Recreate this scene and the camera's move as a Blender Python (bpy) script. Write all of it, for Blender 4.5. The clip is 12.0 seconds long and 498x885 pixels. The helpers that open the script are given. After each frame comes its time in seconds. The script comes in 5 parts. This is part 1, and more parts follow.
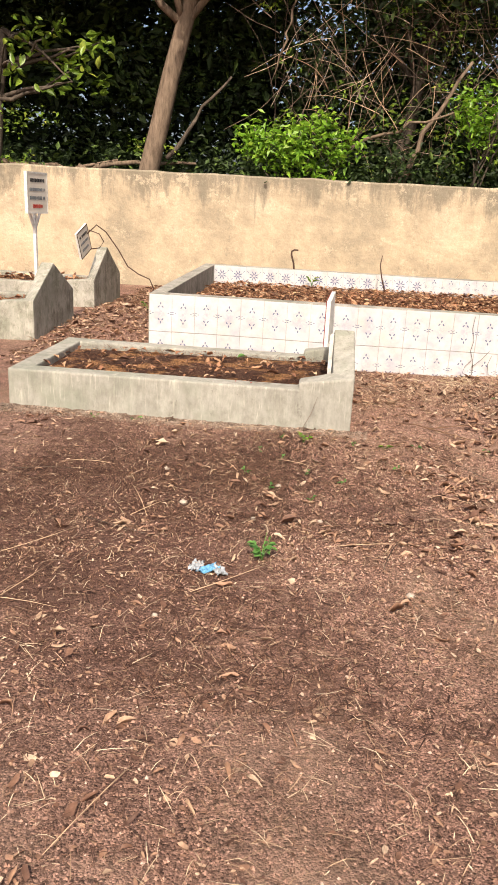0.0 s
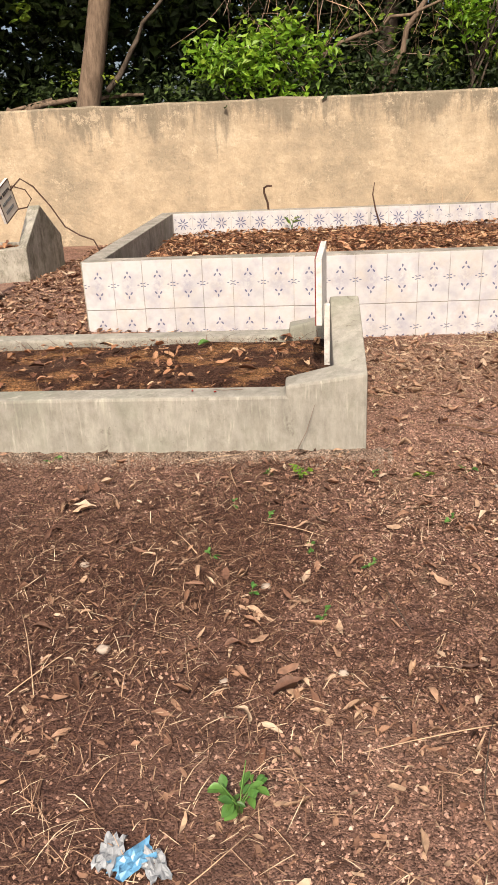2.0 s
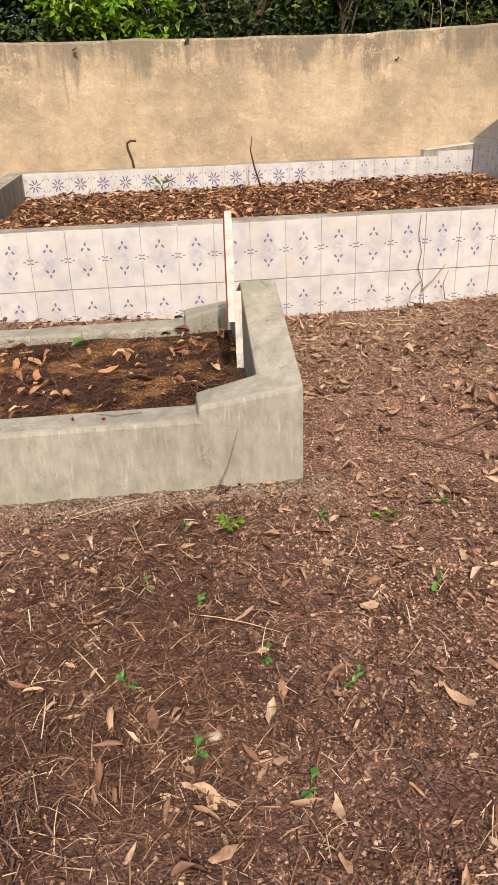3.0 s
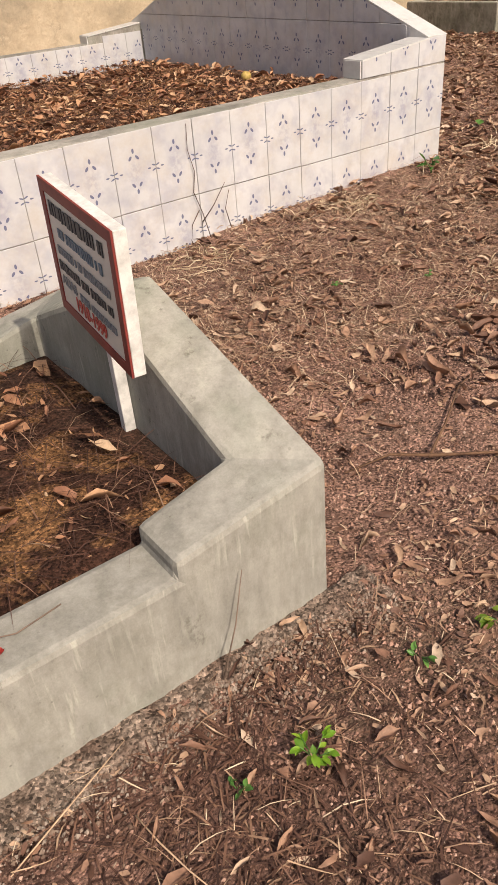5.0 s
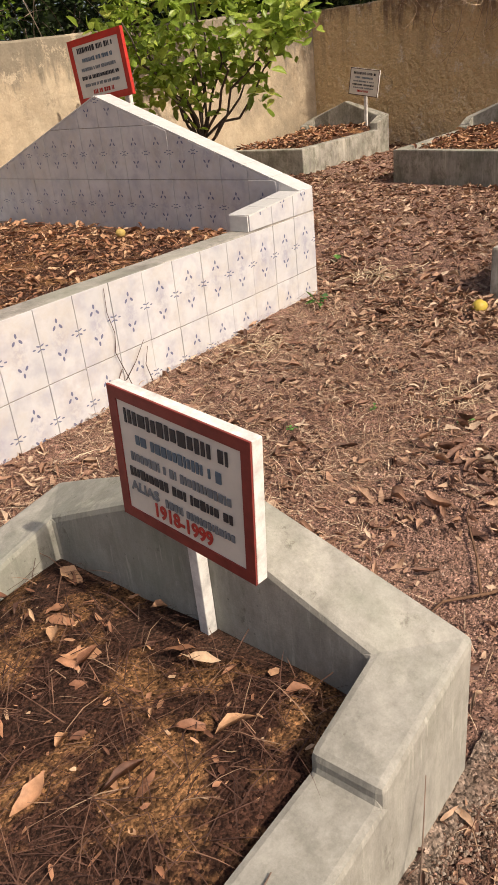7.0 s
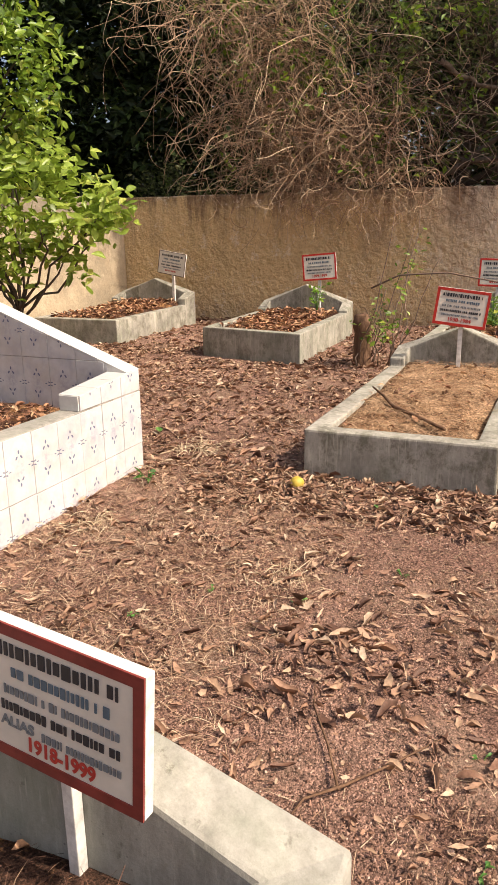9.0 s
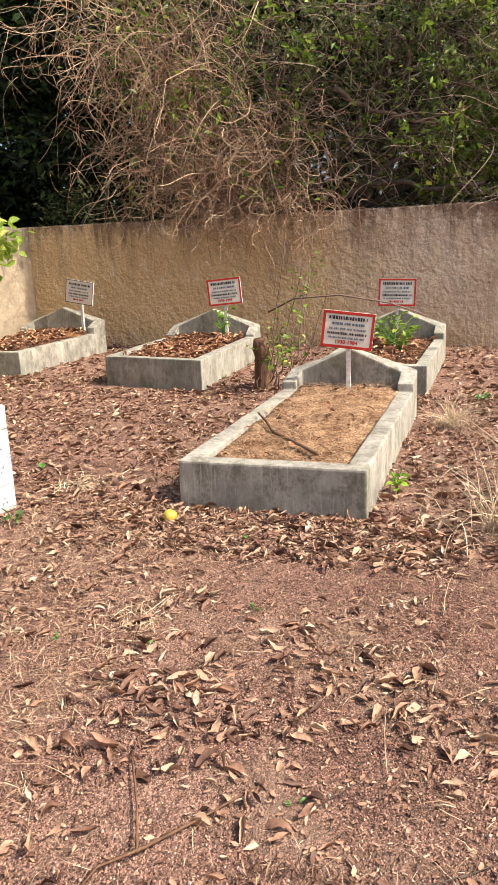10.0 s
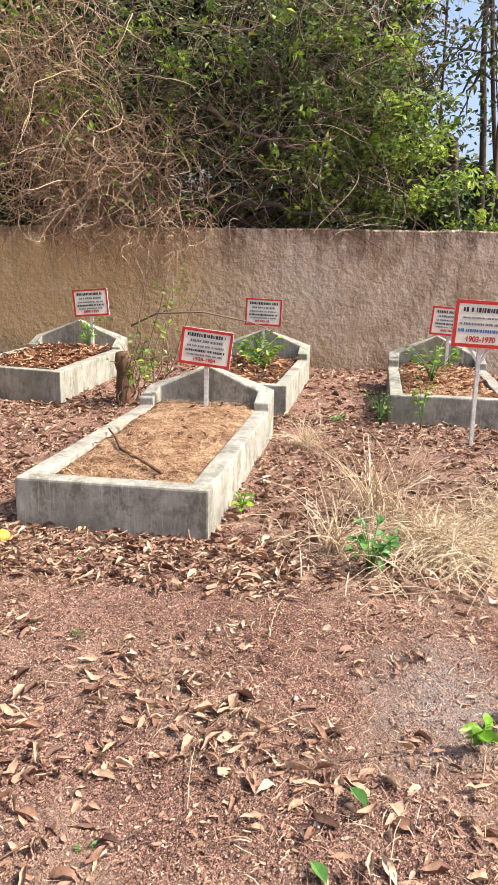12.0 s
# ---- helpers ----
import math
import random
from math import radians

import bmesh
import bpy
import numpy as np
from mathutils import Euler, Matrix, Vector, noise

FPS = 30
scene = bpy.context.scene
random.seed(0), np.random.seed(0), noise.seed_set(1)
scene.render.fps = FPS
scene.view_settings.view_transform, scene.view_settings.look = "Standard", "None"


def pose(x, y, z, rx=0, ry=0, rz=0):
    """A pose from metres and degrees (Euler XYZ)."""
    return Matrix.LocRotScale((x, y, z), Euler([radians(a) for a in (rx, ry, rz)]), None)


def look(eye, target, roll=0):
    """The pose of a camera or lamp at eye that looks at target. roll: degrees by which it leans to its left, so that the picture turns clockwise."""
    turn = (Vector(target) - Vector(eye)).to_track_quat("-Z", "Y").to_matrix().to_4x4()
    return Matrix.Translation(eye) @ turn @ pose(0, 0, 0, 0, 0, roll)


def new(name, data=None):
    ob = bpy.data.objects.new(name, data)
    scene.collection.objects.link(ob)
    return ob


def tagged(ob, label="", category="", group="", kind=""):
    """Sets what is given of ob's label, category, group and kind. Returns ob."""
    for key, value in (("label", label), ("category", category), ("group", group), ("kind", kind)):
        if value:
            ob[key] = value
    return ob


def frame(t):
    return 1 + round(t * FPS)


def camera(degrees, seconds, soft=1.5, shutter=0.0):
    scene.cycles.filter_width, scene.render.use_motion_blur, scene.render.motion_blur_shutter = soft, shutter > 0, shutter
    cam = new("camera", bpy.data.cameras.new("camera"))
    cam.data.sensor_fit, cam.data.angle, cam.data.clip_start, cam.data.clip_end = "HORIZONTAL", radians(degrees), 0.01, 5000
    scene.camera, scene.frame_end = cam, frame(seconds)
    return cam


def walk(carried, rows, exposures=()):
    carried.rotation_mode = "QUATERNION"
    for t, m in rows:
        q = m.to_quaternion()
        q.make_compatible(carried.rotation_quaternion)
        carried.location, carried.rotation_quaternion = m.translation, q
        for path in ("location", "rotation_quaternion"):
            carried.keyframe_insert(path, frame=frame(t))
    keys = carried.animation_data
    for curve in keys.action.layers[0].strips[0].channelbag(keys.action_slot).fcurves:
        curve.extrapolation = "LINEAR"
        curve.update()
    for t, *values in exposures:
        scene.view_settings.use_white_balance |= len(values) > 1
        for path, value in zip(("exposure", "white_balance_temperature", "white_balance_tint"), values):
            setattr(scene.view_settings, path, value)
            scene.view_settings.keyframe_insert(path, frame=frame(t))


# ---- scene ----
cam = camera(37.2, 12.0, soft=1.0)
PATH = [
    (0, (-0.287, -5.312, 1.588), (-0.451, -3.417, 0.97), 3.1),
    (0.5, (-0.211, -4.77, 1.534), (-0.42, -2.882, 0.908), 3.9),
    (1, (-0.275, -4.369, 1.509), (-0.482, -2.488, 0.861), 3.4),
    (1.5, (-0.322, -3.969, 1.483), (-0.481, -2.127, 0.721), -2.1),
    (2, (-0.302, -3.48, 1.479), (-0.457, -1.636, 0.721), -2.5),
    (2.5, (-0.38, -3.046, 1.433), (-0.374, -1.207, 0.647), -2.4),
    (2.7, (-0.43, -2.849, 1.431), (-0.338, -1.027, 0.611), -2.1),
    (4.3, (-0.673, -1.464, 1.343), (-0.223, 0.17, 0.283), -6.3),
    (4.5, (-0.749, -1.311, 1.367), (-0.213, 0.266, 0.26), -7.0),
    (5, (-0.875, -1.004, 1.373), (0.045, 0.368, 0.246), -5.1),
    (5.5, (-0.994, -0.759, 1.451), (0.12, 0.453, 0.315), -8.3),
    (6, (-1.145, -0.627, 1.547), (0.01, 0.567, 0.433), -13.6),
    (6.5, (-1.131, -0.554, 1.552), (0.024, 0.646, 0.444), -14.9),
    (7, (-1.209, -0.454, 1.535), (0.152, 0.706, 0.639), -6.0),
    (7.2, (-1.294, -0.386, 1.492), (0.123, 0.757, 0.664), -0.8),
    (8.8, (-1.412, -0.225, 1.641), (0.279, 0.619, 0.987), -0.62),
    (9, (-1.314, -0.334, 1.738), (0.447, 0.438, 1.187), -0.8),
    (9.5, (-1.078, -0.615, 1.715), (0.708, 0.131, 1.211), -0.28),
    (10, (-1.045, -0.774, 1.774), (0.785, -0.141, 1.274), -2.3),
    (10.5, (-0.951, -0.879, 1.783), (0.932, -0.437, 1.272), -2.8),
    (11, (-0.9, -0.934, 1.783), (0.99, -0.525, 1.274), -2.0),
    (11.5, (-0.894, -0.974, 1.79), (1.01, -0.596, 1.306), -0.3),
    (12, (-0.899, -1.001, 1.784), (1.018, -0.677, 1.318), 1.2),
]
walk(cam, [(t, look(eye, target, roll)) for t, eye, target, roll in PATH],
     exposures=((0, 0.44, 6750, 10), (1.5, 0.27, 6800, 11), (2.7, 0.05, 6850, 12), (5.0, -0.06, 6750, 12), (7.2, 0.08, 6850, 12), (9.0, 0.47, 6950, 12), (10.0, 0.76, 6500, 9.5), (12.0, 0.97, 6150, 9)))

# ---- light ----
SUN_EL, SUN_AZ = radians(47), math.atan2(-1.0, 0.01)
world = bpy.data.worlds.new("sky")
scene.world = world
world.use_nodes = True
wn = world.node_tree
sky = wn.nodes.new("ShaderNodeTexSky")
sky.sky_type = "NISHITA"
sky.sun_disc = False
sky.sun_elevation = SUN_EL
sky.sun_rotation = math.pi / 2 - SUN_AZ
sky.air_density, sky.dust_density, sky.ozone_density = 0.8, 5.0, 0.6
wn.nodes["Background"].inputs["Strength"].default_value = 0.15
wn.links.new(sky.outputs["Color"], wn.nodes["Background"].inputs["Color"])
sun = new("sun", bpy.data.lights.new("sun", "SUN"))
sun.data.energy, sun.data.angle, sun.data.color = 4.2, radians(0.7), (1.0, 0.90, 0.76)
sd = Vector((math.cos(SUN_AZ) * math.cos(SUN_EL), math.sin(SUN_AZ) * math.cos(SUN_EL), math.sin(SUN_EL)))
sun.matrix_world = look(sd * 40, (0, 0, 0))


# ---- materials ----
class Mat:
    """A small builder of node materials."""

    def __init__(self, name, rough=0.85, spec=0.3):
        self.m = bpy.data.materials.new(name)
        self.m.use_nodes = True
        self.t = self.m.node_tree
        self.b = self.t.nodes["Principled BSDF"]
        self.b.inputs["Roughness"].default_value = rough
        self.b.inputs["Specular IOR Level"].default_value = spec
        self.co = self.t.nodes.new("ShaderNodeTexCoord")
        self.geo = self.t.nodes.new("ShaderNodeNewGeometry")

    def node(self, kind, **values):
        n = self.t.nodes.new(kind)
        for key, v in values.items():
            n.inputs[key].default_value = v
        return n

    def put(self, a, b):
        self.t.links.new(a, b)

    def noise(self, scale, detail=5, rough=0.6, stretch=(1, 1, 1), source=None):
        mp = self.t.nodes.new("ShaderNodeMapping")
        mp.inputs["Scale"].default_value = stretch
        self.put(source or self.geo.outputs["Position"], mp.inputs["Vector"])
        n = self.node("ShaderNodeTexNoise", Scale=scale, Detail=detail, Roughness=rough)
        self.put(mp.outputs["Vector"], n.inputs["Vector"])
        return n.outputs["Fac"]

    def voronoi(self, scale, out="Color"):
        n = self.node("ShaderNodeTexVoronoi", Scale=scale)
        self.put(self.geo.outputs["Position"], n.inputs["Vector"])
        return n.outputs[out]

    def ramp(self, fac, *stops):
        r = self.t.nodes.new("ShaderNodeValToRGB")
        e = r.color_ramp.elements
        while len(e) < len(stops):
            e.new(0.5)
        for s, (p, c) in zip(e, stops):
            s.position = p
            s.color = (*c, 1) if len(c) == 3 else (c[0], c[0], c[0], 1)
        self.put(fac, r.inputs["Fac"])
        return r.outputs["Color"]

    def mix(self, fac, a, b, kind="MIX"):
        n = self.t.nodes.new("ShaderNodeMix")
        n.data_type, n.blend_type = "RGBA", kind
        for v, s in ((fac, n.inputs[0]), (a, n.inputs[6]), (b, n.inputs[7])):
            if isinstance(v, (int, float)):
                s.default_value = v
            elif isinstance(v, tuple):
                s.default_value = (*v, 1)
            else:
                self.put(v, s)
        return n.outputs[2]

    def math(self, op, a, b=0.0):
        n = self.t.nodes.new("ShaderNodeMath")
        n.operation = op
        for v, s in ((a, n.inputs[0]), (b, n.inputs[1])):
            if isinstance(v, (int, float)):
                s.default_value = v
            else:
                self.put(v, s)
        return n.outputs[0]

    def color(self, c):
        if isinstance(c, tuple):
            self.b.inputs["Base Color"].default_value = (*c, 1)
        else:
            self.put(c, self.b.inputs["Base Color"])
        return self

    def bump(self, height, strength=0.4, distance=0.01):
        n = self.node("ShaderNodeBump", Strength=strength, Distance=distance)
        self.put(height, n.inputs["Height"])
        self.put(n.outputs["Normal"], self.b.inputs["Normal"])
        return self

    def see_through(self, share, tint):
        """Light that passes through a thin leaf."""
        tr = self.t.nodes.new("ShaderNodeBsdfTranslucent")
        if isinstance(tint, tuple):
            tr.inputs["Color"].default_value = (*tint, 1)
        else:
            self.put(tint, tr.inputs["Color"])
        mx = self.node("ShaderNodeMixShader", Fac=share)
        self.put(self.b.outputs[0], mx.inputs[1])
        self.put(tr.outputs[0], mx.inputs[2])
        self.put(mx.outputs[0], self.t.nodes["Material Output"].inputs["Surface"])
        return self


def soil_mat(name, light, dark, grit, patch=0.55, ash=None, edges=(0.32, 0.68), pale_share=0.6, humus=None):
    m = Mat(name, 0.95, 0.15)
    big = m.ramp(m.noise(patch, 6, 0.65), (edges[0], (0.0,)), (edges[1], (1.0,)))
    c = m.mix(big, light, dark)
    mid = m.ramp(m.noise(6, 6, 0.7), (0.35, (0.55,)), (0.7, (1.15,)))
    c = m.mix(1.0, c, mid, "MULTIPLY")
    gr = m.voronoi(grit)
    sep = m.t.nodes.new("ShaderNodeSeparateColor")
    m.put(gr, sep.inputs[0])
    c = m.mix(0.9, c, m.ramp(sep.outputs[0], (0.0, (0.22,)), (0.25, (0.65,)), (0.55, (1.08,)), (0.85, (1.45,)), (1.0, (2.1,))), "MULTIPLY")
    c = m.mix(0.8, c, m.ramp(m.noise(48, 5, 0.8), (0.33, (0.45,)), (0.52, (1.0,)), (0.7, (1.3,))), "MULTIPLY")
    if ash:
        c = m.mix(m.ramp(m.noise(0.8, 6, 0.7), (0.5, (0.0,)), (0.72, (0.4,))), c, (0.21, 0.16, 0.085))
    pale = m.ramp(m.noise(1.7, 5), (0.52, (0.0,)), (0.70, (pale_share,)))
    c = m.mix(pale, c, (0.39, 0.265, 0.195))
    for spot, tint, share in ((humus, (0.115, 0.058, 0.045), 0.72), (ash, (0.36, 0.32, 0.29), 0.6)):
        if not spot:
            continue
        mp = m.t.nodes.new("ShaderNodeMapping")
        mp.vector_type = "TEXTURE"
        mp.inputs["Location"].default_value = (spot[0], spot[1], 0)
        mp.inputs["Scale"].default_value = (spot[2], spot[3], 1)
        m.put(m.geo.outputs["Position"], mp.inputs["Vector"])
        ln = m.t.nodes.new("ShaderNodeVectorMath")
        ln.operation = "LENGTH"
        m.put(mp.outputs["Vector"], ln.inputs[0])
        edge = m.math("ADD", ln.outputs["Value"], m.math("MULTIPLY", m.noise(5, 5, 0.7), 1.6))
        c = m.mix(m.ramp(m.math("MULTIPLY", edge, 0.5), (0.55, (share,)), (0.95, (0.0,))), c, tint)
    m.color(c)
    h = m.math("ADD", m.math("MULTIPLY", m.voronoi(grit, "Distance"), -0.45), m.math("MULTIPLY", m.voronoi(grit * 0.42, "Distance"), -0.55))
    h = m.math("ADD", h, m.math("ADD", m.math("MULTIPLY", m.noise(25, 6, 0.75), 1.3), m.math("MULTIPLY", m.noise(75, 5, 0.8), 1.0)))
    m.bump(h, 1.0, 0.018)
    return m.m


def concrete_mat(name, tone, mouldy=0.55, cloud=1.0):
    m = Mat(name, 0.85, 0.25)
    r, g, b = tone
    c = m.ramp(m.noise(2.6, 6, 0.65), (0.3, tuple(v * (1 - 0.42 * cloud) for v in tone)), (0.5, tone), (0.72, tuple(v * (1 + 0.26 * cloud) for v in tone)))
    c = m.mix(1.0, c, m.ramp(m.noise(16, 6, 0.75, (1, 1, 0.35)), (0.32, (0.74,)), (0.6, (1.08,))), "MULTIPLY")
    mould = m.ramp(m.noise(5.0, 8, 0.85, (1, 1, 0.75)), (0.47, (0.0,)), (0.60, (mouldy,)))
    c = m.mix(mould, c, (r * 0.36, g * 0.36, b * 0.30))
    drip = m.ramp(m.noise(17, 5, 0.6, (1, 1, 0.06)), (0.56, (0.0,)), (0.70, (0.75,)))
    patch = m.ramp(m.noise(1.6, 3), (0.45, (0.0,)), (0.62, (1.0,)))
    c = m.mix(m.math("MULTIPLY", drip, patch), c, (r * 1.6, g * 1.6, b * 1.52))
    algae = m.ramp(m.noise(1.1, 5, 0.75), (0.48, (0.0,)), (0.68, (0.6,)))
    c = m.mix(algae, c, (r * 0.68, g * 0.77, b * 0.68))
    c = m.mix(m.ramp(m.noise(7, 7, 0.8, (1, 1, 0.7)), (0.60, (0.0,)), (0.66, (0.6,))), c, (r * 0.36, g * 0.35, b * 0.31))
    sep = m.t.nodes.new("ShaderNodeSeparateXYZ")
    m.put(m.geo.outputs["Normal"], sep.inputs[0])
    upright = m.math("LESS_THAN", m.math("ABSOLUTE", sep.outputs[2]), 0.5)
    scratch = m.math("MULTIPLY", m.ramp(m.noise(55, 4, 0.6, (1, 1, 0.09)), (0.57, (0.0,)), (0.65, (0.34,))), m.ramp(m.noise(4, 4), (0.42, (0.0,)), (0.58, (1.0,))))
    c = m.mix(m.math("MULTIPLY", scratch, upright), c, (r * 1.75, g * 1.78, b * 1.72))
    pit = m.ramp(m.voronoi(34, "Distance"), (0.05, (0.45,)), (0.14, (1.0,)))
    c = m.mix(m.ramp(m.noise(3.0, 4), (0.48, (0.0,)), (0.6, (0.8,))), c, m.mix(1.0, c, pit, "MULTIPLY"))
    m.color(m.mix(1.0, c, m.ramp(m.noise(210, 3), (0.3, (0.93,)), (0.7, (1.05,))), "MULTIPLY"))
    m.bump(m.math("ADD", m.math("MULTIPLY", m.noise(120, 4), 0.15), m.noise(9, 7, 0.6)), 0.5, 0.010)
    return m.m


def plaster_mat(name, base, pale, stain, streak, streak_amount, relief=0.02, second=None, crest_at=0.78):
    m = Mat(name, 0.92, 0.15)
    c = m.ramp(m.noise(0.9, 7, 0.7), (0.38, stain), (0.51, base), (0.66, pale))
    c = m.mix(m.ramp(m.noise(5, 7, 0.8), (0.5, (0.0,)), (0.7, (0.7,))), c, stain)
    sep = m.t.nodes.new("ShaderNodeSeparateXYZ")
    m.put(m.geo.outputs["Position"], sep.inputs[0])
    if second:
        along = m.math("ADD", m.math("MULTIPLY", sep.outputs[1], 0.05), m.noise(0.45, 5, 0.65))
        c = m.mix(m.ramp(along, (0.48, (0.0,)), (0.64, (0.9,))), c, second)
    top = m.ramp(m.math("MULTIPLY", sep.outputs[2], 0.4), (0.35, (0.15,)), (0.95, (1.0,)))
    run = m.ramp(m.noise(2.6, 5, 0.6, (1, 1, 0.09)), (0.45, (0.0,)), (0.62, (1.0,)))
    broken = m.ramp(m.noise(0.7, 4, 0.6), (0.42, (0.0,)), (0.6, (1.0,)))
    c = m.mix(m.math("MULTIPLY", m.math("MULTIPLY", m.math("MULTIPLY", run, top), broken), streak_amount), c, streak)
    crest = m.math("ADD", sep.outputs[2], m.math("MULTIPLY", m.math("SUBTRACT", m.noise(3.2, 7, 0.72, (1, 1, 0.22)), 0.5), 2.6))
    c = m.mix(m.ramp(m.math("MULTIPLY", crest, 0.4), (crest_at, (0.0,)), (crest_at + 0.13, (0.75,))), c, streak)
    foot = m.math("SUBTRACT", sep.outputs[2], m.math("MULTIPLY", m.noise(2.2, 6, 0.7), 1.1))
    c = m.mix(m.ramp(m.math("ADD", foot, 0.5), (0.0, (0.45,)), (0.35, (0.0,))), c, stain)
    thin = m.ramp(m.noise(4.5, 6, 0.7, (1, 1, 0.05)), (0.5, (0.0,)), (0.64, (0.8,)))
    c = m.mix(m.math("MULTIPLY", m.math("MULTIPLY", m.math("MULTIPLY", thin, top), top), streak_amount), c, streak)
    c = m.mix(m.ramp(m.noise(2.6, 8, 0.85), (0.56, (0.0,)), (0.61, (0.65,))), c, pale)
    c = m.mix(m.ramp(m.noise(3.3, 8, 0.85, (1, 1, 0.6)), (0.58, (0.0,)), (0.66, (0.5,))), c, streak)
    m.color(m.mix(1.0, c, m.ramp(m.noise(40, 5), (0.3, (0.86,)), (0.7, (1.10,))), "MULTIPLY"))
    m.bump(m.math("ADD", m.math("MULTIPLY", m.noise(34, 5, 0.7), 0.25), m.math("ADD", m.noise(11, 4, 0.5), m.math("MULTIPLY", m.noise(3.5, 6, 0.6), 0.8))), 0.9, relief)
    return m.m


def island_mat(name, stops, rough=0.7, spec=0.25, through_share=0.0, grain=30.0):
    """Pieces in one mesh, each with a tone of its own."""
    m = Mat(name, rough, spec)
    c = m.ramp(m.geo.outputs["Random Per Island"], *stops)
    c = m.mix(1.0, c, m.ramp(m.noise(grain, 4), (0.3, (0.7,)), (0.7, (1.2,))), "MULTIPLY")
    m.color(c)
    if through_share:
        m.see_through(through_share, c)
    return m.m


def plain_mat(name, c, rough=0.6, wear=0.25, spec=0.3, metal=0.0, scale=14.0):
    m = Mat(name, rough, spec)
    m.b.inputs["Metallic"].default_value = metal
    low = tuple(v * (1 - wear) for v in c)
    m.color(m.ramp(m.noise(scale, 6, 0.7), (0.3, low), (0.6, c)))
    m.bump(m.noise(60, 4), 0.2, 0.003)
    return m.m


def bark_mat(name, light, dark):
    m = Mat(name, 0.9, 0.15)
    m.color(m.ramp(m.noise(16, 6, 0.7, (1, 1, 0.2)), (0.3, dark), (0.65, light)))
    m.bump(m.noise(20, 6, 0.7, (1, 1, 0.15)), 0.8, 0.02)
    return m.m


def tile_mat(name, petals, ink, halo):
    """Glazed white tile, 0.25 by 0.40 m, with a small printed motif: petals are (u, v, turn, long, wide) in metres from the middle."""
    m = Mat(name, 0.22, 0.4)
    mask = None
    for u, v, turn, a, b in petals:
        mp = m.t.nodes.new("ShaderNodeMapping")
        mp.vector_type = "TEXTURE"
        mp.inputs["Location"].default_value = (u, v, 0)
        mp.inputs["Rotation"].default_value = (0, 0, radians(turn))
        mp.inputs["Scale"].default_value = (a, b, 1)
        m.put(m.co.outputs["UV"], mp.inputs["Vector"])
        ln = m.t.nodes.new("ShaderNodeVectorMath")
        ln.operation = "LENGTH"
        m.put(mp.outputs["Vector"], ln.inputs[0])
        one = m.math("LESS_THAN", ln.outputs["Value"], 1.0)
        mask = one if mask is None else m.math("MAXIMUM", mask, one)
    base = m.ramp(m.noise(3.0, 4), (0.3, (0.47, 0.468, 0.475)), (0.7, (0.58, 0.576, 0.582)))
    cloud = m.ramp(m.noise(9, 3), (0.45, (0.0,)), (0.7, (0.5,)))
    base = m.mix(cloud, base, halo)
    mp = m.t.nodes.new("ShaderNodeMapping")
    mp.vector_type = "TEXTURE"
    mp.inputs["Scale"].default_value = (0.075, 0.13, 1)
    m.put(m.co.outputs["UV"], mp.inputs["Vector"])
    ln = m.t.nodes.new("ShaderNodeVectorMath")
    ln.operation = "LENGTH"
    m.put(mp.outputs["Vector"], ln.inputs[0])
    blot = m.math("MULTIPLY", m.ramp(ln.outputs["Value"], (0.1, (0.75,)), (1.0, (0.0,))), m.ramp(m.noise(38, 3), (0.4, (0.2,)), (0.62, (1.0,))))
    base = m.mix(blot, base, halo)
    # yellowish dirt, spread wider as a painted warm tint for light bounced off soil
    dirt_and_bounce = m.ramp(m.noise(4, 7, 0.8), (0.46, (0.0,)), (0.72, (0.5,)))
    base = m.mix(dirt_and_bounce, base, (0.45, 0.38, 0.30))
    m.color(m.mix(m.math("MULTIPLY", mask, 0.8), base, ink))
    return m.m


SOIL = soil_mat("red_soil", (0.47, 0.285, 0.215), (0.27, 0.145, 0.110), 170, ash=(2.05, -1.42, 0.6, 0.40), humus=(-1.2, -1.9, 1.5, 2.4))
BED_SOIL = soil_mat("bed_soil", (0.44, 0.225, 0.10), (0.095, 0.044, 0.029), 170, 3.4, edges=(0.42, 0.51), pale_share=0.15)
BED_NEEDLES = island_mat("brown_needles", ((0.0, (0.06, 0.03, 0.022)), (0.5, (0.18, 0.09, 0.058)), (0.88, (0.33, 0.185, 0.115)), (1.0, (0.50, 0.33, 0.21))), 0.75, 0.2)
NEEDLES = island_mat("dark_needles", ((0.0, (0.04, 0.02, 0.015)), (0.6, (0.11, 0.055, 0.038)), (0.92, (0.20, 0.11, 0.07)), (1.0, (0.36, 0.24, 0.155))), 0.75, 0.2)
STRAW_SOIL = soil_mat("pale_bed", (0.61, 0.395, 0.235), (0.20, 0.10, 0.05), 90, 4.5, edges=(0.36, 0.60), pale_share=0.2)
CONCRETE = concrete_mat("grey_cement_render", (0.345, 0.325, 0.280), 0.8)
OLD_CONCRETE = concrete_mat("weathered_cement_render", (0.324, 0.310, 0.270), 0.3, 0.45)
GROUT = concrete_mat("grey_grout", (0.34, 0.315, 0.28))
CRUMBS = island_mat("cement_crumbs", ((0.0, (0.12, 0.075, 0.055)), (0.5, (0.23, 0.16, 0.12)), (1.0, (0.34, 0.28, 0.23))), 0.9, 0.15)
SPILL = soil_mat("mortar_and_soil", (0.46, 0.355, 0.28), (0.27, 0.185, 0.14), 150, 7.0, edges=(0.40, 0.58), pale_share=0.1)
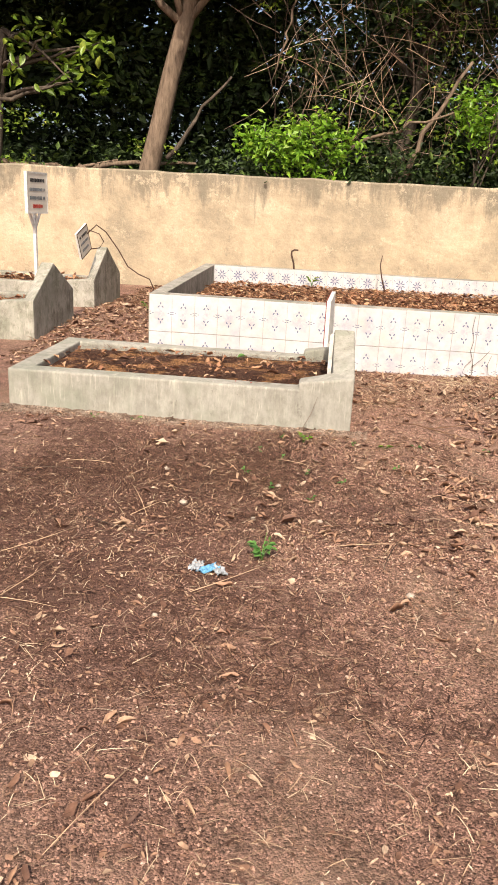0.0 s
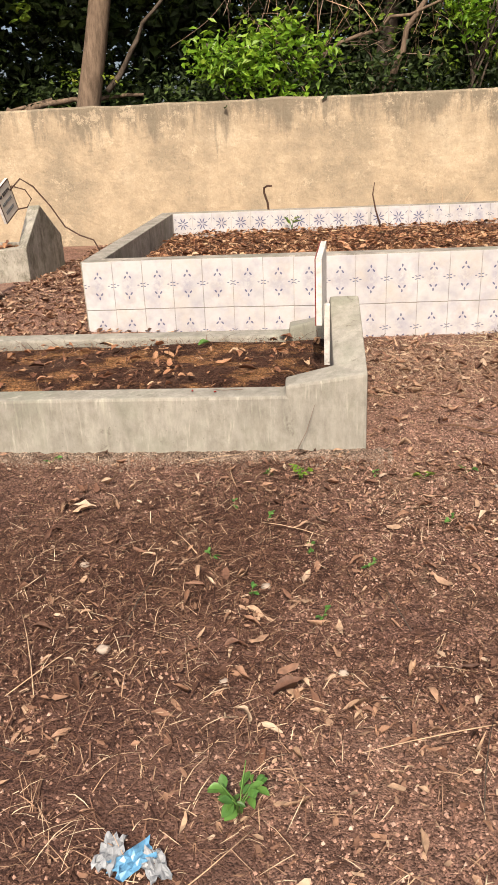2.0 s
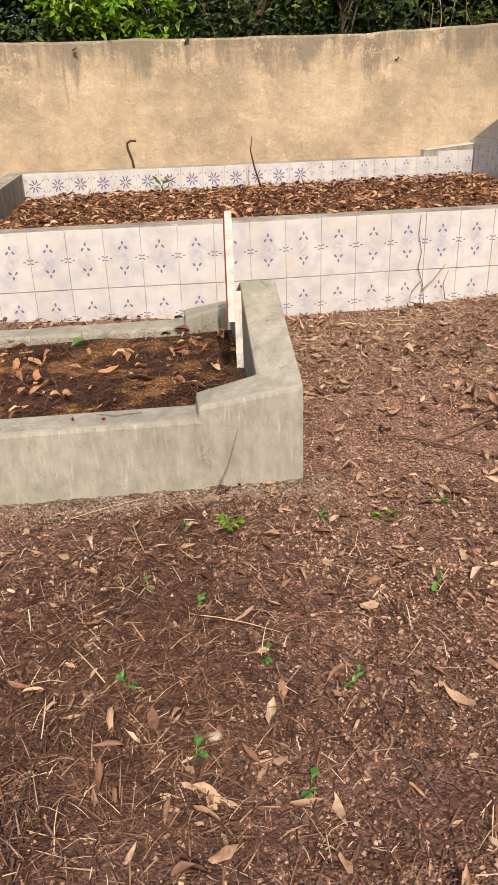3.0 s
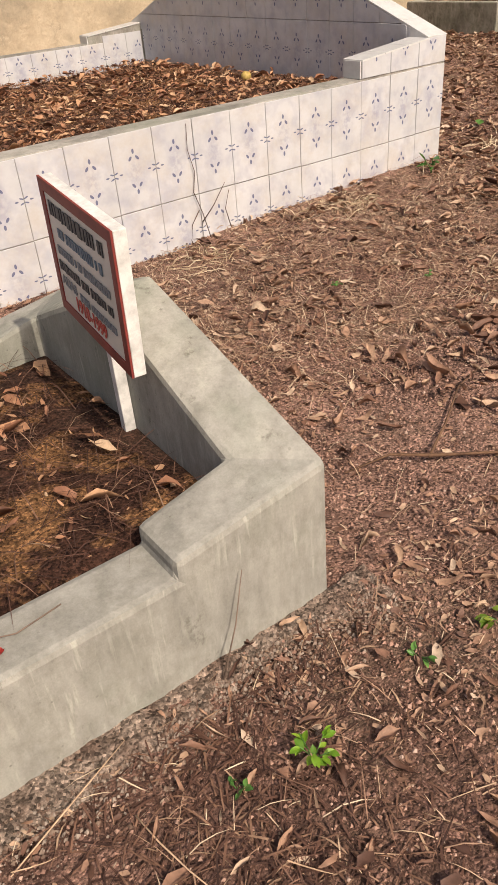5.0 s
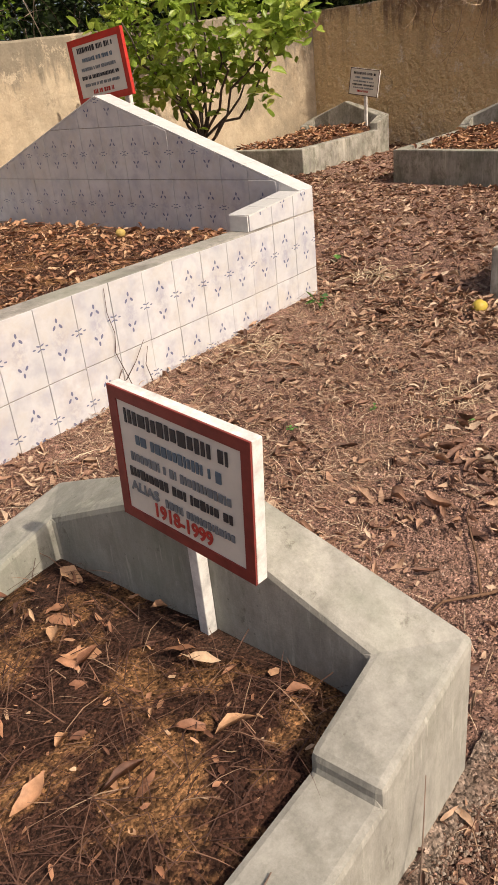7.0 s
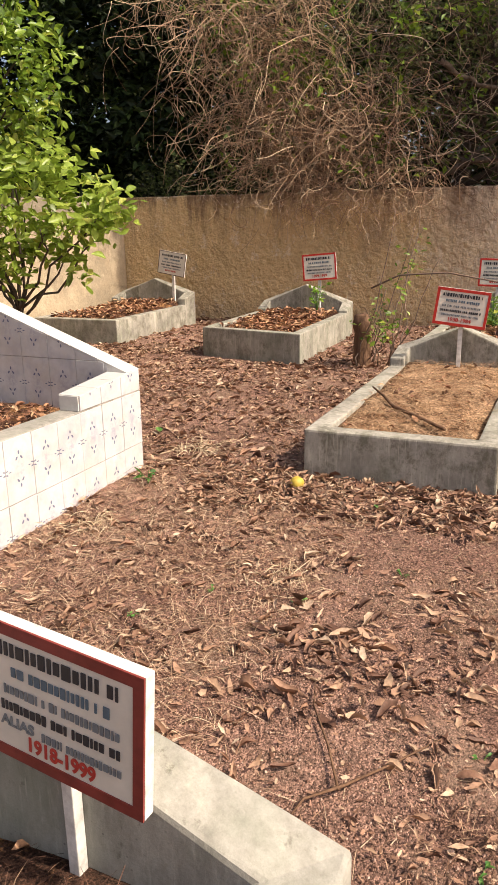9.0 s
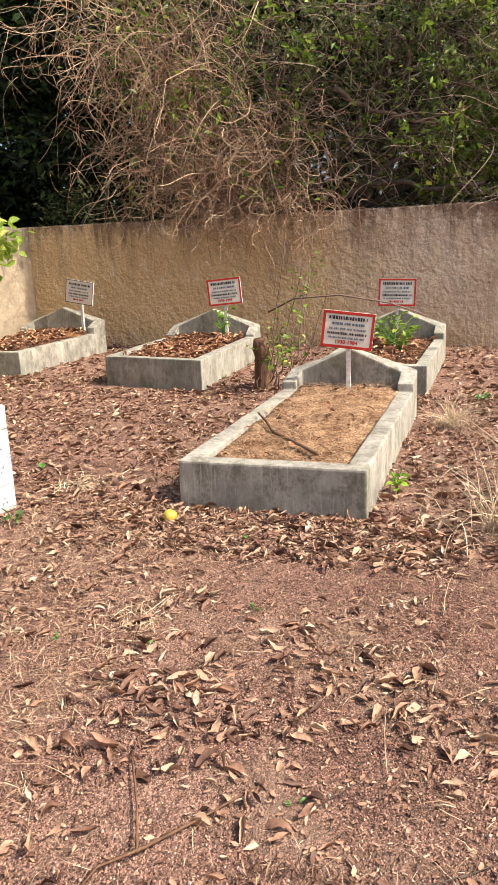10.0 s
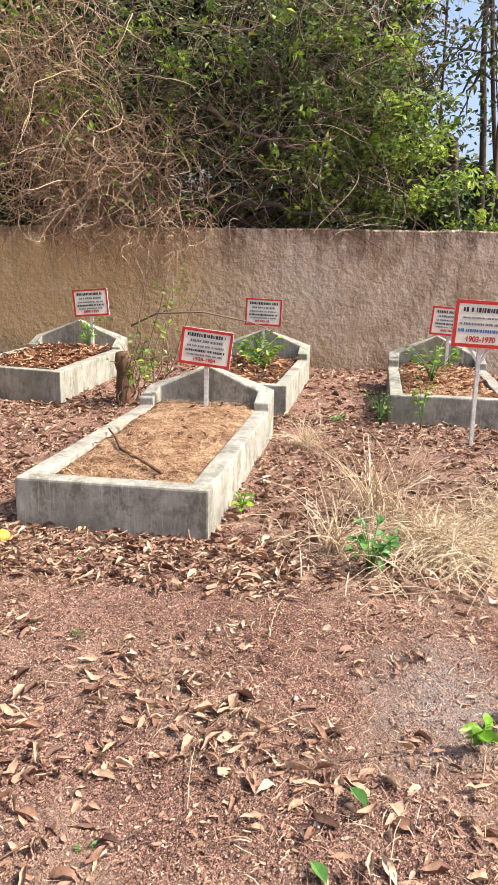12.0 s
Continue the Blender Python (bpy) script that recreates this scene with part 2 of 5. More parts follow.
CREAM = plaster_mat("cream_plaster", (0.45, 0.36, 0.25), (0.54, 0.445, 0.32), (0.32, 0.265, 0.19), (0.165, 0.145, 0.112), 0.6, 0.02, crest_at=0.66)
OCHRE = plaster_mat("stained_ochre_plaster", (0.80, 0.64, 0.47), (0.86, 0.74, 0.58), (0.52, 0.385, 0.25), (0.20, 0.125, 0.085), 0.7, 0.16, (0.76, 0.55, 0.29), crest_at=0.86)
INK, HALO = (0.06, 0.07, 0.16), (0.32, 0.315, 0.39)
SPRIG = [(u, v, t, a * 0.98, b * 0.98) for u, v, t, a, b in ((0, 0.102, 90, 0.013, 0.007), (-0.021, 0.068, 50, 0.014, 0.007), (0.021, 0.068, 130, 0.014, 0.007),
         (0, -0.102, 90, 0.013, 0.007), (-0.021, -0.068, 130, 0.014, 0.007), (0.021, -0.068, 50, 0.014, 0.007),
         (-0.112, 0.012, 20, 0.012, 0.004), (-0.112, -0.012, 160, 0.012, 0.004), (0.112, 0.012, 160, 0.012, 0.004),
         (0.112, -0.012, 20, 0.012, 0.004), (-0.085, 0, 0, 0.010, 0.004), (0.085, 0, 0, 0.010, 0.004))]
STAR = [(0.045 * math.cos(radians(a)), 0.045 * math.sin(radians(a)), a, 0.030, 0.007) for a in (22, 67, 112, 157, 202, 247, 292, 337)]
STAR += [(0.095, 0.06, 45, 0.02, 0.004), (-0.095, 0.06, 135, 0.02, 0.004), (0.095, -0.06, 135, 0.02, 0.004), (-0.095, -0.06, 45, 0.02, 0.004)]
TILE = tile_mat("glazed_sprig_tile", SPRIG, INK, HALO)
STAR_TILE = tile_mat("glazed_star_tile", STAR, INK, HALO)
CAP_TILE = plain_mat("glazed_white_cap", (0.60, 0.59, 0.57), 0.25, 0.15, 0.5)
LITTER = island_mat("dry_leaves", ((0.0, (0.08, 0.040, 0.028)), (0.25, (0.20, 0.104, 0.068)), (0.55, (0.355, 0.208, 0.135)), (0.85, (0.46, 0.312, 0.208)), (1.0, (0.56, 0.425, 0.31))), 0.6, 0.3, 0.1, 60.0)
RED_LITTER = island_mat("reddish_dry_leaves", ((0.0, (0.075, 0.034, 0.022)), (0.25, (0.21, 0.095, 0.055)), (0.55, (0.39, 0.195, 0.108)), (0.85, (0.50, 0.295, 0.165)), (1.0, (0.60, 0.42, 0.27))), 0.6, 0.3, 0.1, 60.0)
STRAW = island_mat("dry_straw", ((0.0, (0.09, 0.045, 0.032)), (0.4, (0.27, 0.15, 0.10)), (0.72, (0.48, 0.32, 0.205)), (1.0, (0.72, 0.57, 0.40))), 0.7, 0.2)
BED_MAT = island_mat("golden_straw", ((0.0, (0.14, 0.07, 0.032)), (0.45, (0.44, 0.255, 0.14)), (1.0, (0.74, 0.53, 0.34))), 0.75, 0.2)
GREEN = island_mat("green_leaves", ((0.0, (0.08, 0.115, 0.038)), (0.5, (0.155, 0.22, 0.066)), (0.9, (0.26, 0.35, 0.10)), (1.0, (0.42, 0.43, 0.14))), 0.4, 0.4, 0.45)
HAY = island_mat("pale_dry_grass", ((0.0, (0.44, 0.32, 0.20)), (0.5, (0.64, 0.50, 0.33)), (1.0, (0.78, 0.67, 0.49))), 0.6, 0.3, 0.15)
GRIT = island_mat("grit", ((0.0, (0.11, 0.06, 0.045)), (0.45, (0.33, 0.19, 0.14)), (0.9, (0.46, 0.29, 0.22)), (1.0, (0.56, 0.42, 0.34))), 0.85, 0.2)
# forest and scrub greens set very dark: the thicket's deep shade is in the colour
FOREST_SHADE = island_mat("shade_dark_forest_leaves", ((0.0, (0.016, 0.027, 0.011)), (0.6, (0.034, 0.056, 0.018)), (0.9, (0.065, 0.11, 0.028)), (1.0, (0.13, 0.19, 0.045))), 0.55, 0.25, 0.15)
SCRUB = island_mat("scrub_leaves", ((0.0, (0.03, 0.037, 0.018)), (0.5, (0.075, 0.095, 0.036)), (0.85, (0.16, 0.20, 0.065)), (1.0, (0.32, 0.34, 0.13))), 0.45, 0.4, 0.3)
BRIGHT = island_mat("bright_leaves", ((0.0, (0.11, 0.24, 0.02)), (0.5, (0.19, 0.36, 0.03)), (1.0, (0.30, 0.46, 0.05))), 0.4, 0.35, 0.35)
WAXY = island_mat("waxy_leaves", ((0.0, (0.09, 0.16, 0.02)), (0.5, (0.18, 0.29, 0.035)), (0.9, (0.27, 0.38, 0.05)), (1.0, (0.40, 0.43, 0.07))), 0.35, 0.4, 0.4)
PALE_LEAF = island_mat("pale_waxy_leaves", ((0.0, (0.16, 0.24, 0.03)), (0.5, (0.30, 0.42, 0.06)), (0.9, (0.42, 0.53, 0.10)), (1.0, (0.56, 0.58, 0.14))), 0.35, 0.4, 0.5)
SEEDLING = island_mat("seedling_leaves", ((0.0, (0.06, 0.16, 0.04)), (1.0, (0.15, 0.31, 0.07))), 0.4, 0.35, 0.25)
VINE = island_mat("dry_vines", ((0.0, (0.28, 0.165, 0.105)), (0.5, (0.50, 0.34, 0.22)), (1.0, (0.70, 0.53, 0.36))), 0.8, 0.2)
BRANCH = island_mat("dark_branches", ((0.0, (0.05, 0.035, 0.027)), (0.55, (0.18, 0.125, 0.095)), (1.0, (0.50, 0.39, 0.30))), 0.9, 0.15)
BARK = bark_mat("tan_bark", (0.235, 0.172, 0.125), (0.08, 0.057, 0.04))
DARK_BARK = bark_mat("dark_bark", (0.12, 0.095, 0.075), (0.05, 0.04, 0.03))
STUMP_BARK = bark_mat("reddish_bark", (0.20, 0.115, 0.07), (0.08, 0.045, 0.03))
WHITE = plain_mat("chipped_white_paint", (0.72, 0.70, 0.66), 0.5, 0.4, scale=22.0)
FACE = plain_mat("grey_white_sign_paint", (0.68, 0.635, 0.56), 0.45, 0.16, scale=5)
RED = plain_mat("red_paint", (0.50, 0.035, 0.025), 0.45, 0.3)
MAROON = plain_mat("faded_maroon_paint", (0.23, 0.042, 0.034), 0.55, 0.35)
BLACK_INK = plain_mat("black_lettering", (0.03, 0.03, 0.035), 0.5, 0.1)
TEAL_INK = plain_mat("dark_teal_lettering", (0.09, 0.135, 0.18), 0.5, 0.2)
BLUE_INK = plain_mat("blue_lettering", (0.06, 0.13, 0.32), 0.5, 0.2)
GREY_INK = plain_mat("grey_lettering", (0.16, 0.18, 0.20), 0.5, 0.2)
RED_INK = plain_mat("red_lettering", (0.42, 0.04, 0.03), 0.5, 0.2)
RUST = plain_mat("rusty_iron", (0.09, 0.05, 0.035), 0.7, 0.5)
YELLOW = plain_mat("yellow_peel", (0.50, 0.37, 0.06), 0.5, 0.25)
DULL_YELLOW = plain_mat("dull_yellow_peel", (0.42, 0.30, 0.09), 0.6, 0.35)
BLUE_FILM = plain_mat("blue_plastic_film", (0.12, 0.32, 0.52), 0.3, 0.3, 0.5, scale=40)
CLEAR_FILM = plain_mat("pale_plastic_film", (0.34, 0.36, 0.38), 0.25, 0.35, 0.5, scale=40)
PALE_CHIP = plain_mat("pale_stone", (0.40, 0.33, 0.27), 0.7, 0.3)


# ---- builders ----
rng = np.random.default_rng(7)


def part(name, data, material, parent=None, label=""):
    """Links a bmesh, or a mesh, as one object under its thing."""
    if isinstance(data, bmesh.types.BMesh):
        me = bpy.data.meshes.new(name)
        data.to_mesh(me)
        data.free()
    else:
        me = data
    if not me.materials:
        me.materials.append(material)
    ob = new(name, me)
    if parent:
        ob.parent = parent
    return tagged(ob, label)


def thing(name, label, category, at=(0, 0, 0), turn=0.0, group=""):
    """An Empty at the base of a thing."""
    ob = new(name)
    ob.empty_display_size = 0.1
    ob.matrix_basis = pose(*at, 0, 0, turn)
    return tagged(ob, label, category, group)


def mesh_from(name, verts, faces, smooth=False):
    me = bpy.data.meshes.new(name)
    me.from_pydata(verts, [], faces)
    if smooth:
        me.polygons.foreach_set("use_smooth", [True] * len(me.polygons))
    return me


def box_bm(x0, x1, y0, y1, z0, z1, bevel=0.0, bm=None):
    bm = bm or bmesh.new()
    made = bmesh.ops.create_cube(bm, size=1.0)["verts"]
    for v in made:
        v.co = Vector((x0 + (v.co.x + 0.5) * (x1 - x0), y0 + (v.co.y + 0.5) * (y1 - y0), z0 + (v.co.z + 0.5) * (z1 - z0)))
    if bevel:
        edges = list({e for v in made for e in v.link_edges})
        bmesh.ops.bevel(bm, geom=edges, offset=bevel, segments=2, affect="EDGES", profile=0.6)
    return bm


class Heap:
    """Many small pieces gathered into one mesh."""

    def __init__(self):
        self.v, self.f, self.n = [], [], 0

    def add(self, verts, faces):
        self.v.extend(verts)
        self.f.extend([tuple(i + self.n for i in face) for face in faces])
        self.n += len(verts)

    def add_many(self, verts, faces):
        """verts (n, k, 3) and the faces of one piece."""
        n, k, _ = verts.shape
        base = (np.arange(n) * k)[:, None, None] + self.n
        groups = {}
        for face in faces:
            groups.setdefault(len(face), []).append(face)
        for some in groups.values():
            self.f.extend(map(tuple, (base + np.array(some)[None]).reshape(-1, len(some[0])).tolist()))
        self.v.extend(verts.reshape(-1, 3).tolist())
        self.n += n * k

    def tube(self, points, radii, sides=5):
        pts = [Vector(p) for p in points]
        verts, faces = [], []
        up = Vector((0.3, 0.2, 1)).normalized()
        for i, p in enumerate(pts):
            way = (pts[min(i + 1, len(pts) - 1)] - pts[max(i - 1, 0)]).normalized()
            a = way.cross(up)
            if a.length < 1e-3:
                a = way.cross(Vector((1, 0, 0)))
            a.normalize()
            b = way.cross(a)
            for s in range(sides):
                an = 2 * math.pi * s / sides
                verts.append(tuple(p + (a * math.cos(an) + b * math.sin(an)) * radii[i]))
        for i in range(len(pts) - 1):
            for s in range(sides):
                t = (s + 1) % sides
                faces.append((i * sides + s, i * sides + t, (i + 1) * sides + t, (i + 1) * sides + s))
        faces.append(tuple(range(sides))[::-1])
        faces.append(tuple((len(pts) - 1) * sides + s for s in range(sides)))
        self.add(verts, faces)

    def mesh(self, name, smooth=False):
        return mesh_from(name, self.v, self.f, smooth)


def oval_leaf():
    """A leaf blade: midrib and two edges, from stalk to tip."""
    v = [(0, 0, 0)]
    for x, w in ((0.14, 0.22), (0.36, 0.44), (0.60, 0.46), (0.82, 0.27)):
        v += [(x, w, 0.11 * w * 2), (x, 0, 0), (x, -w, 0.11 * w * 2)]
    v.append((1, 0, 0))
    f = [(0, 1, 2), (0, 2, 3)]
    for k in range(3):
        i = 1 + 3 * k
        f += [(i, i + 3, i + 4, i + 1), (i + 1, i + 4, i + 5, i + 2)]
    f += [(10, 13, 11), (11, 13, 12)]
    return np.array(v, float), f


OVAL, OVAL_FACES = oval_leaf()
LANCE = np.array([(0, 0, 0), (0.45, 0.5, 0.1), (1, 0, 0), (0.45, -0.5, 0.1)], float)
LANCE_FACES = [(0, 1, 2), (0, 2, 3)]
BLADE = np.array([(0, 0.5, 0), (0, -0.5, 0), (0.35, 0.5, 0.06), (0.35, -0.5, 0.06), (0.7, 0.4, 0.05), (0.7, -0.4, 0.05), (1, 0, 0)], float)
BLADE_FACES = [(0, 1, 3, 2), (2, 3, 5, 4), (4, 5, 6)]


def unit(v):
    return v / np.maximum(np.linalg.norm(v, axis=-1, keepdims=True), 1e-9)


def scatter(heap, at, ahead, normal, length, width, shape, faces, curl=0.0, jitter=0.0):
    """Lays one flat shape at each place, along ahead and across normal."""
    n = len(at)
    ahead = unit(ahead)
    side = unit(np.cross(normal, ahead))
    up = np.cross(ahead, side)
    s = np.repeat(shape[None], n, 0).copy()
    bend = curl * rng.normal(size=(n, 1))
    s[:, :, 2] = s[:, :, 2] * rng.uniform(0.2, 2.6, (n, 1)) + bend * (s[:, :, 0] - 0.5) ** 2
    if jitter:
        s = s + rng.normal(0, jitter, s.shape) * (0.6, 0.9, 0.6)
        s[:, :, 2] += (rng.normal(0, 0.25, (n, 1)) * s[:, :, 1] ** 2) + rng.normal(0, 0.12, (n, 1)) * s[:, :, 0] * s[:, :, 1]
    x = s[:, :, 0] * length[:, None]
    y = s[:, :, 1] * width[:, None]
    z = s[:, :, 2] * length[:, None]
    heap.add_many(at[:, None] + x[..., None] * ahead[:, None] + y[..., None] * side[:, None] + z[..., None] * up[:, None], faces)


def flat_ways(n, tilt):
    a = rng.uniform(0, 2 * math.pi, n)
    ahead = np.stack([np.cos(a), np.sin(a), rng.normal(0, tilt, n)], -1)
    normal = np.stack([rng.normal(0, tilt, n), rng.normal(0, tilt, n), np.ones(n)], -1)
    return ahead, normal


def ground_z(x, y):
    """The height of the ground."""
    z = 0.012 * np.sin(1.9 * x + 0.7 * y) * np.sin(1.3 * y - 0.4 * x) + 0.006 * np.sin(5.1 * x + 2.0) * np.sin(4.3 * y)
    z = z - 0.10 * np.exp(-(((x - 0.5) / 1.1) ** 2) - ((y - 2.3) / 0.55) ** 2)
    z = z + 0.10 * np.exp(-(((x + 2.9) / 0.9) ** 2) - ((y - 4.2) / 1.5) ** 2)
    return z - 0.01


# ---- ground ----
def lines(lo, hi, step, far):
    near = np.arange(lo, hi, step)
    out = np.geomspace(0.3, far, 22)
    return np.concatenate([lo - out[::-1], near, hi + out])


def build_ground():
    xs, ys = lines(-4.5, 9.0, 0.07, 900), lines(-5.5, 7.0, 0.07, 900)
    gx, gy = np.meshgrid(xs, ys)
    gz = ground_z(gx, gy)
    fine = (gx > -6) & (gx < 10) & (gy > -7) & (gy < 8)
    rough = np.array([noise.noise((x * 3.1, y * 3.1, 0)) * 0.012 + noise.noise((x * 11, y * 11, 5)) * 0.007 if f else 0.0
                      for x, y, f in zip(gx.ravel(), gy.ravel(), fine.ravel())])
    v = np.stack([gx.ravel(), gy.ravel(), gz.ravel() + rough], -1)
    nx, ny = len(xs), len(ys)
    i = (np.arange(ny - 1)[:, None] * nx + np.arange(nx - 1)[None]).ravel()
    f = np.stack([i, i + 1, i + nx + 1, i + nx], -1)
    me = mesh_from("ground", v.tolist(), f.tolist(), True)
    tagged(part("ground", me, SOIL), "bare reddish sandy soil with scattered dry litter", "ground", kind="structure")


build_ground()

# ---- boundary walls ----
WALL_Y, WALL_X = 8.6, 12.6


def wall_mesh(name, length, top, thick, step=0.22):
    """A plastered wall along +x from 0, its face at y = 0, with an uneven top and face."""
    n = int(length / step)
    zs = [-0.3, 0.1, 0.45, 0.8, 1.15, 1.5, 1.8]
    verts, faces, cols = [], [], []
    for i in range(n + 1):
        x = length * i / n
        h = top(x) + noise.noise((x * 1.7, 3, 1)) * 0.022 + noise.noise((x * 7, 1, 2)) * 0.016
        col = [(x, noise.noise((x * 1.3, z * 1.7, 4)) * 0.014, z) for z in zs]
        col += [(x, noise.noise((x * 2, 9, 4)) * 0.01, h - 0.03), (x, 0.03, h), (x, thick - 0.03, h + noise.noise((x * 5, 7, 2)) * 0.02), (x, thick, h - 0.04), (x, thick, -0.3)]
        cols.append(range(len(verts), len(verts) + len(col)))
        verts += col
    for a, b in zip(cols, cols[1:]):
        for k in range(len(a)):
            m = (k + 1) % len(a)
            faces.append((a[k], b[k], b[m], a[m]))
    faces += [tuple(cols[0])[::-1], tuple(cols[-1])]
    return mesh_from(name, verts, [f[::-1] if len(f) == 4 else f for f in faces], False)


def north_top(x):
    w = x - 18.0
    return 2.03 + 0.40 * min(max((w - 2.5) / 9.0, 0.0), 1.0)


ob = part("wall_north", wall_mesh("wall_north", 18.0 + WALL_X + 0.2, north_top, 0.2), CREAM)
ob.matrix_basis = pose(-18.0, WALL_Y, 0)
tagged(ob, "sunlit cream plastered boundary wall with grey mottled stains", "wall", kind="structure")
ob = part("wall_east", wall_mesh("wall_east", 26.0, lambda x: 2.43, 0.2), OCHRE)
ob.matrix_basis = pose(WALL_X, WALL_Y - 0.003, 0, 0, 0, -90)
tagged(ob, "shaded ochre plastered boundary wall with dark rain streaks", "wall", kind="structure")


# ---- graves ----
def curb_ring(length, width, thick, low, step, step_z, corner_z, peak_z, wobble=0.004, bevel=0.017):
    """A kerb round a grave with stepped shoulders and a gabled head wall at x = 0; the foot is at -length."""
    t, half = thick, width / 2
    way = []
    n = max(3, int((length - step) / 0.4))
    for i in range(n + 1):
        x = -length + (length - step) * i / n
        way.append(((x, 0), (max(x, -length + t), t), low))
    way.append(((-step, 0), (-step, t), step_z))
    way.append(((-step / 2, 0), (-(step + t) / 2, t), (step_z + corner_z) / 2))
    way.append(((0, 0), (-t, t), corner_z))
    for s in (0.25, 0.5, 0.75):
        way.append(((0, half * s), (-t, t + (half - t) * s), corner_z + (peak_z - corner_z) * s))
    near = list(way)
    way.append(((0, half), (-t, half), peak_z))
    way += [((o[0], width - o[1]), (i[0], width - i[1]), z) for o, i, z in near[::-1]]
    m = 3
    way += [((-length, width - width * k / m), (-length + t, width - t - (width - 2 * t) * k / m), low) for k in range(1, m)]
    bm = bmesh.new()
    rings = []
    for o, i, z in way:
        w = noise.noise((o[0] * 2.3, o[1] * 2.3, length)) * wobble
        rings.append([bm.verts.new(c) for c in ((o[0], o[1], -0.25), (o[0], o[1], z + w), (i[0], i[1], z + w * 0.5), (i[0], i[1], -0.25))])
    for a, b in zip(rings, rings[1:] + rings[:1]):
        for k in range(4):
            q = [a[k], b[k], b[(k + 1) % 4], a[(k + 1) % 4]]
            try:
                bm.faces.new(q)
            except ValueError:
                pass
    bmesh.ops.remove_doubles(bm, verts=bm.verts, dist=1e-4)
    bmesh.ops.dissolve_degenerate(bm, edges=bm.edges, dist=1e-5)
    bmesh.ops.recalc_face_normals(bm, faces=bm.faces)
    if bevel:
        sharp = [e for e in bm.edges if len(e.link_faces) == 2 and e.calc_face_angle(0) > 0.5 and max(v.co.z for v in e.verts) > -0.2]
        bmesh.ops.bevel(bm, geom=sharp, offset=bevel, segments=2, affect="EDGES", profile=0.6, clamp_overlap=True)
    return bm


def bed_dip(x, y, x0, x1, y0, y1):
    """How far a bed sinks towards its kerb."""
    edge = np.minimum(np.minimum(x - x0, x1 - x), np.minimum(y - y0, y1 - y))
    return 0.028 * np.exp(-np.maximum(edge, 0) / 0.11)


def bed_mesh(x0, x1, y0, y1, z0, z1, rough=0.025, step=0.09, fall=0.0):
    """Uneven soil filling a kerb, z0 at the foot and z1 at the head, falling towards the far side."""
    nx, ny = max(3, int((x1 - x0) / step)), max(3, int((y1 - y0) / step))
    verts = []
    for j in range(ny + 1):
        for i in range(nx + 1):
            x, y = x0 + (x1 - x0) * i / nx, y0 + (y1 - y0) * j / ny
            z = z0 + (z1 - z0) * i / nx + noise.noise((x * 2.4, y * 2.4, x0)) * rough + noise.noise((x * 9, y * 9, 3)) * rough * 0.4 - float(bed_dip(x, y, x0, x1, y0, y1)) - fall * j / ny
            verts.append((x, y, z))
    top = len(verts)
    faces = [(j * (nx + 1) + i, j * (nx + 1) + i + 1, (j + 1) * (nx + 1) + i + 1, (j + 1) * (nx + 1) + i) for j in range(ny) for i in range(nx)]
    rim = [i for i in range(nx + 1)] + [j * (nx + 1) + nx for j in range(1, ny + 1)] + [ny * (nx + 1) + i for i in range(nx - 1, -1, -1)] + [j * (nx + 1) for j in range(ny - 1, 0, -1)]
    verts += [(verts[i][0], verts[i][1], -0.1) for i in rim]
    for k in range(len(rim)):
        m = (k + 1) % len(rim)
        faces.append((rim[k], top + k, top + m, rim[m]))
    return mesh_from("soil", verts, faces, True)


def ragged(n, k=6):
    """Torn leaf outlines: k corners round the middle."""
    an = np.linspace(0, 2 * math.pi, k, endpoint=False)[None] + rng.normal(0, 0.22, (n, k))
    r = rng.uniform(0.7, 1.0, (n, k))
    v = np.zeros((n, k + 1, 3))
    v[:, :k, 0], v[:, :k, 1] = 0.5 + 0.5 * r * np.cos(an), 0.5 * r * np.sin(an)
    v[:, :k, 2] = rng.normal(0.05, 0.06, (n, k))
    v[:, k] = (0.5, 0, 0)
    return v, [(i, (i + 1) % k, k) for i in range(k)]


def lay_torn(heap, x, y, lo, hi, tilt, lift, level=ground_z):
    n = len(x)
    v, faces = ragged(n)
    ahead, normal = flat_ways(n, tilt)
    ahead = unit(ahead)
    side = unit(np.cross(normal, ahead))
    up = np.cross(ahead, side)
    ln = (lo + (hi - lo) * rng.uniform(0, 1, n) ** 1.6)[:, None]
    wd = ln * rng.uniform(0.2, 0.6, (n, 1))
    at = np.stack([x, y, level(x, y) + rng.uniform(0.003, lift, n)], -1)
    heap.add_many(at[:, None] + (v[..., 0] * ln)[..., None] * ahead[:, None] + (v[..., 1] * wd)[..., None] * side[:, None] + (v[..., 2] * ln)[..., None] * up[:, None], faces)


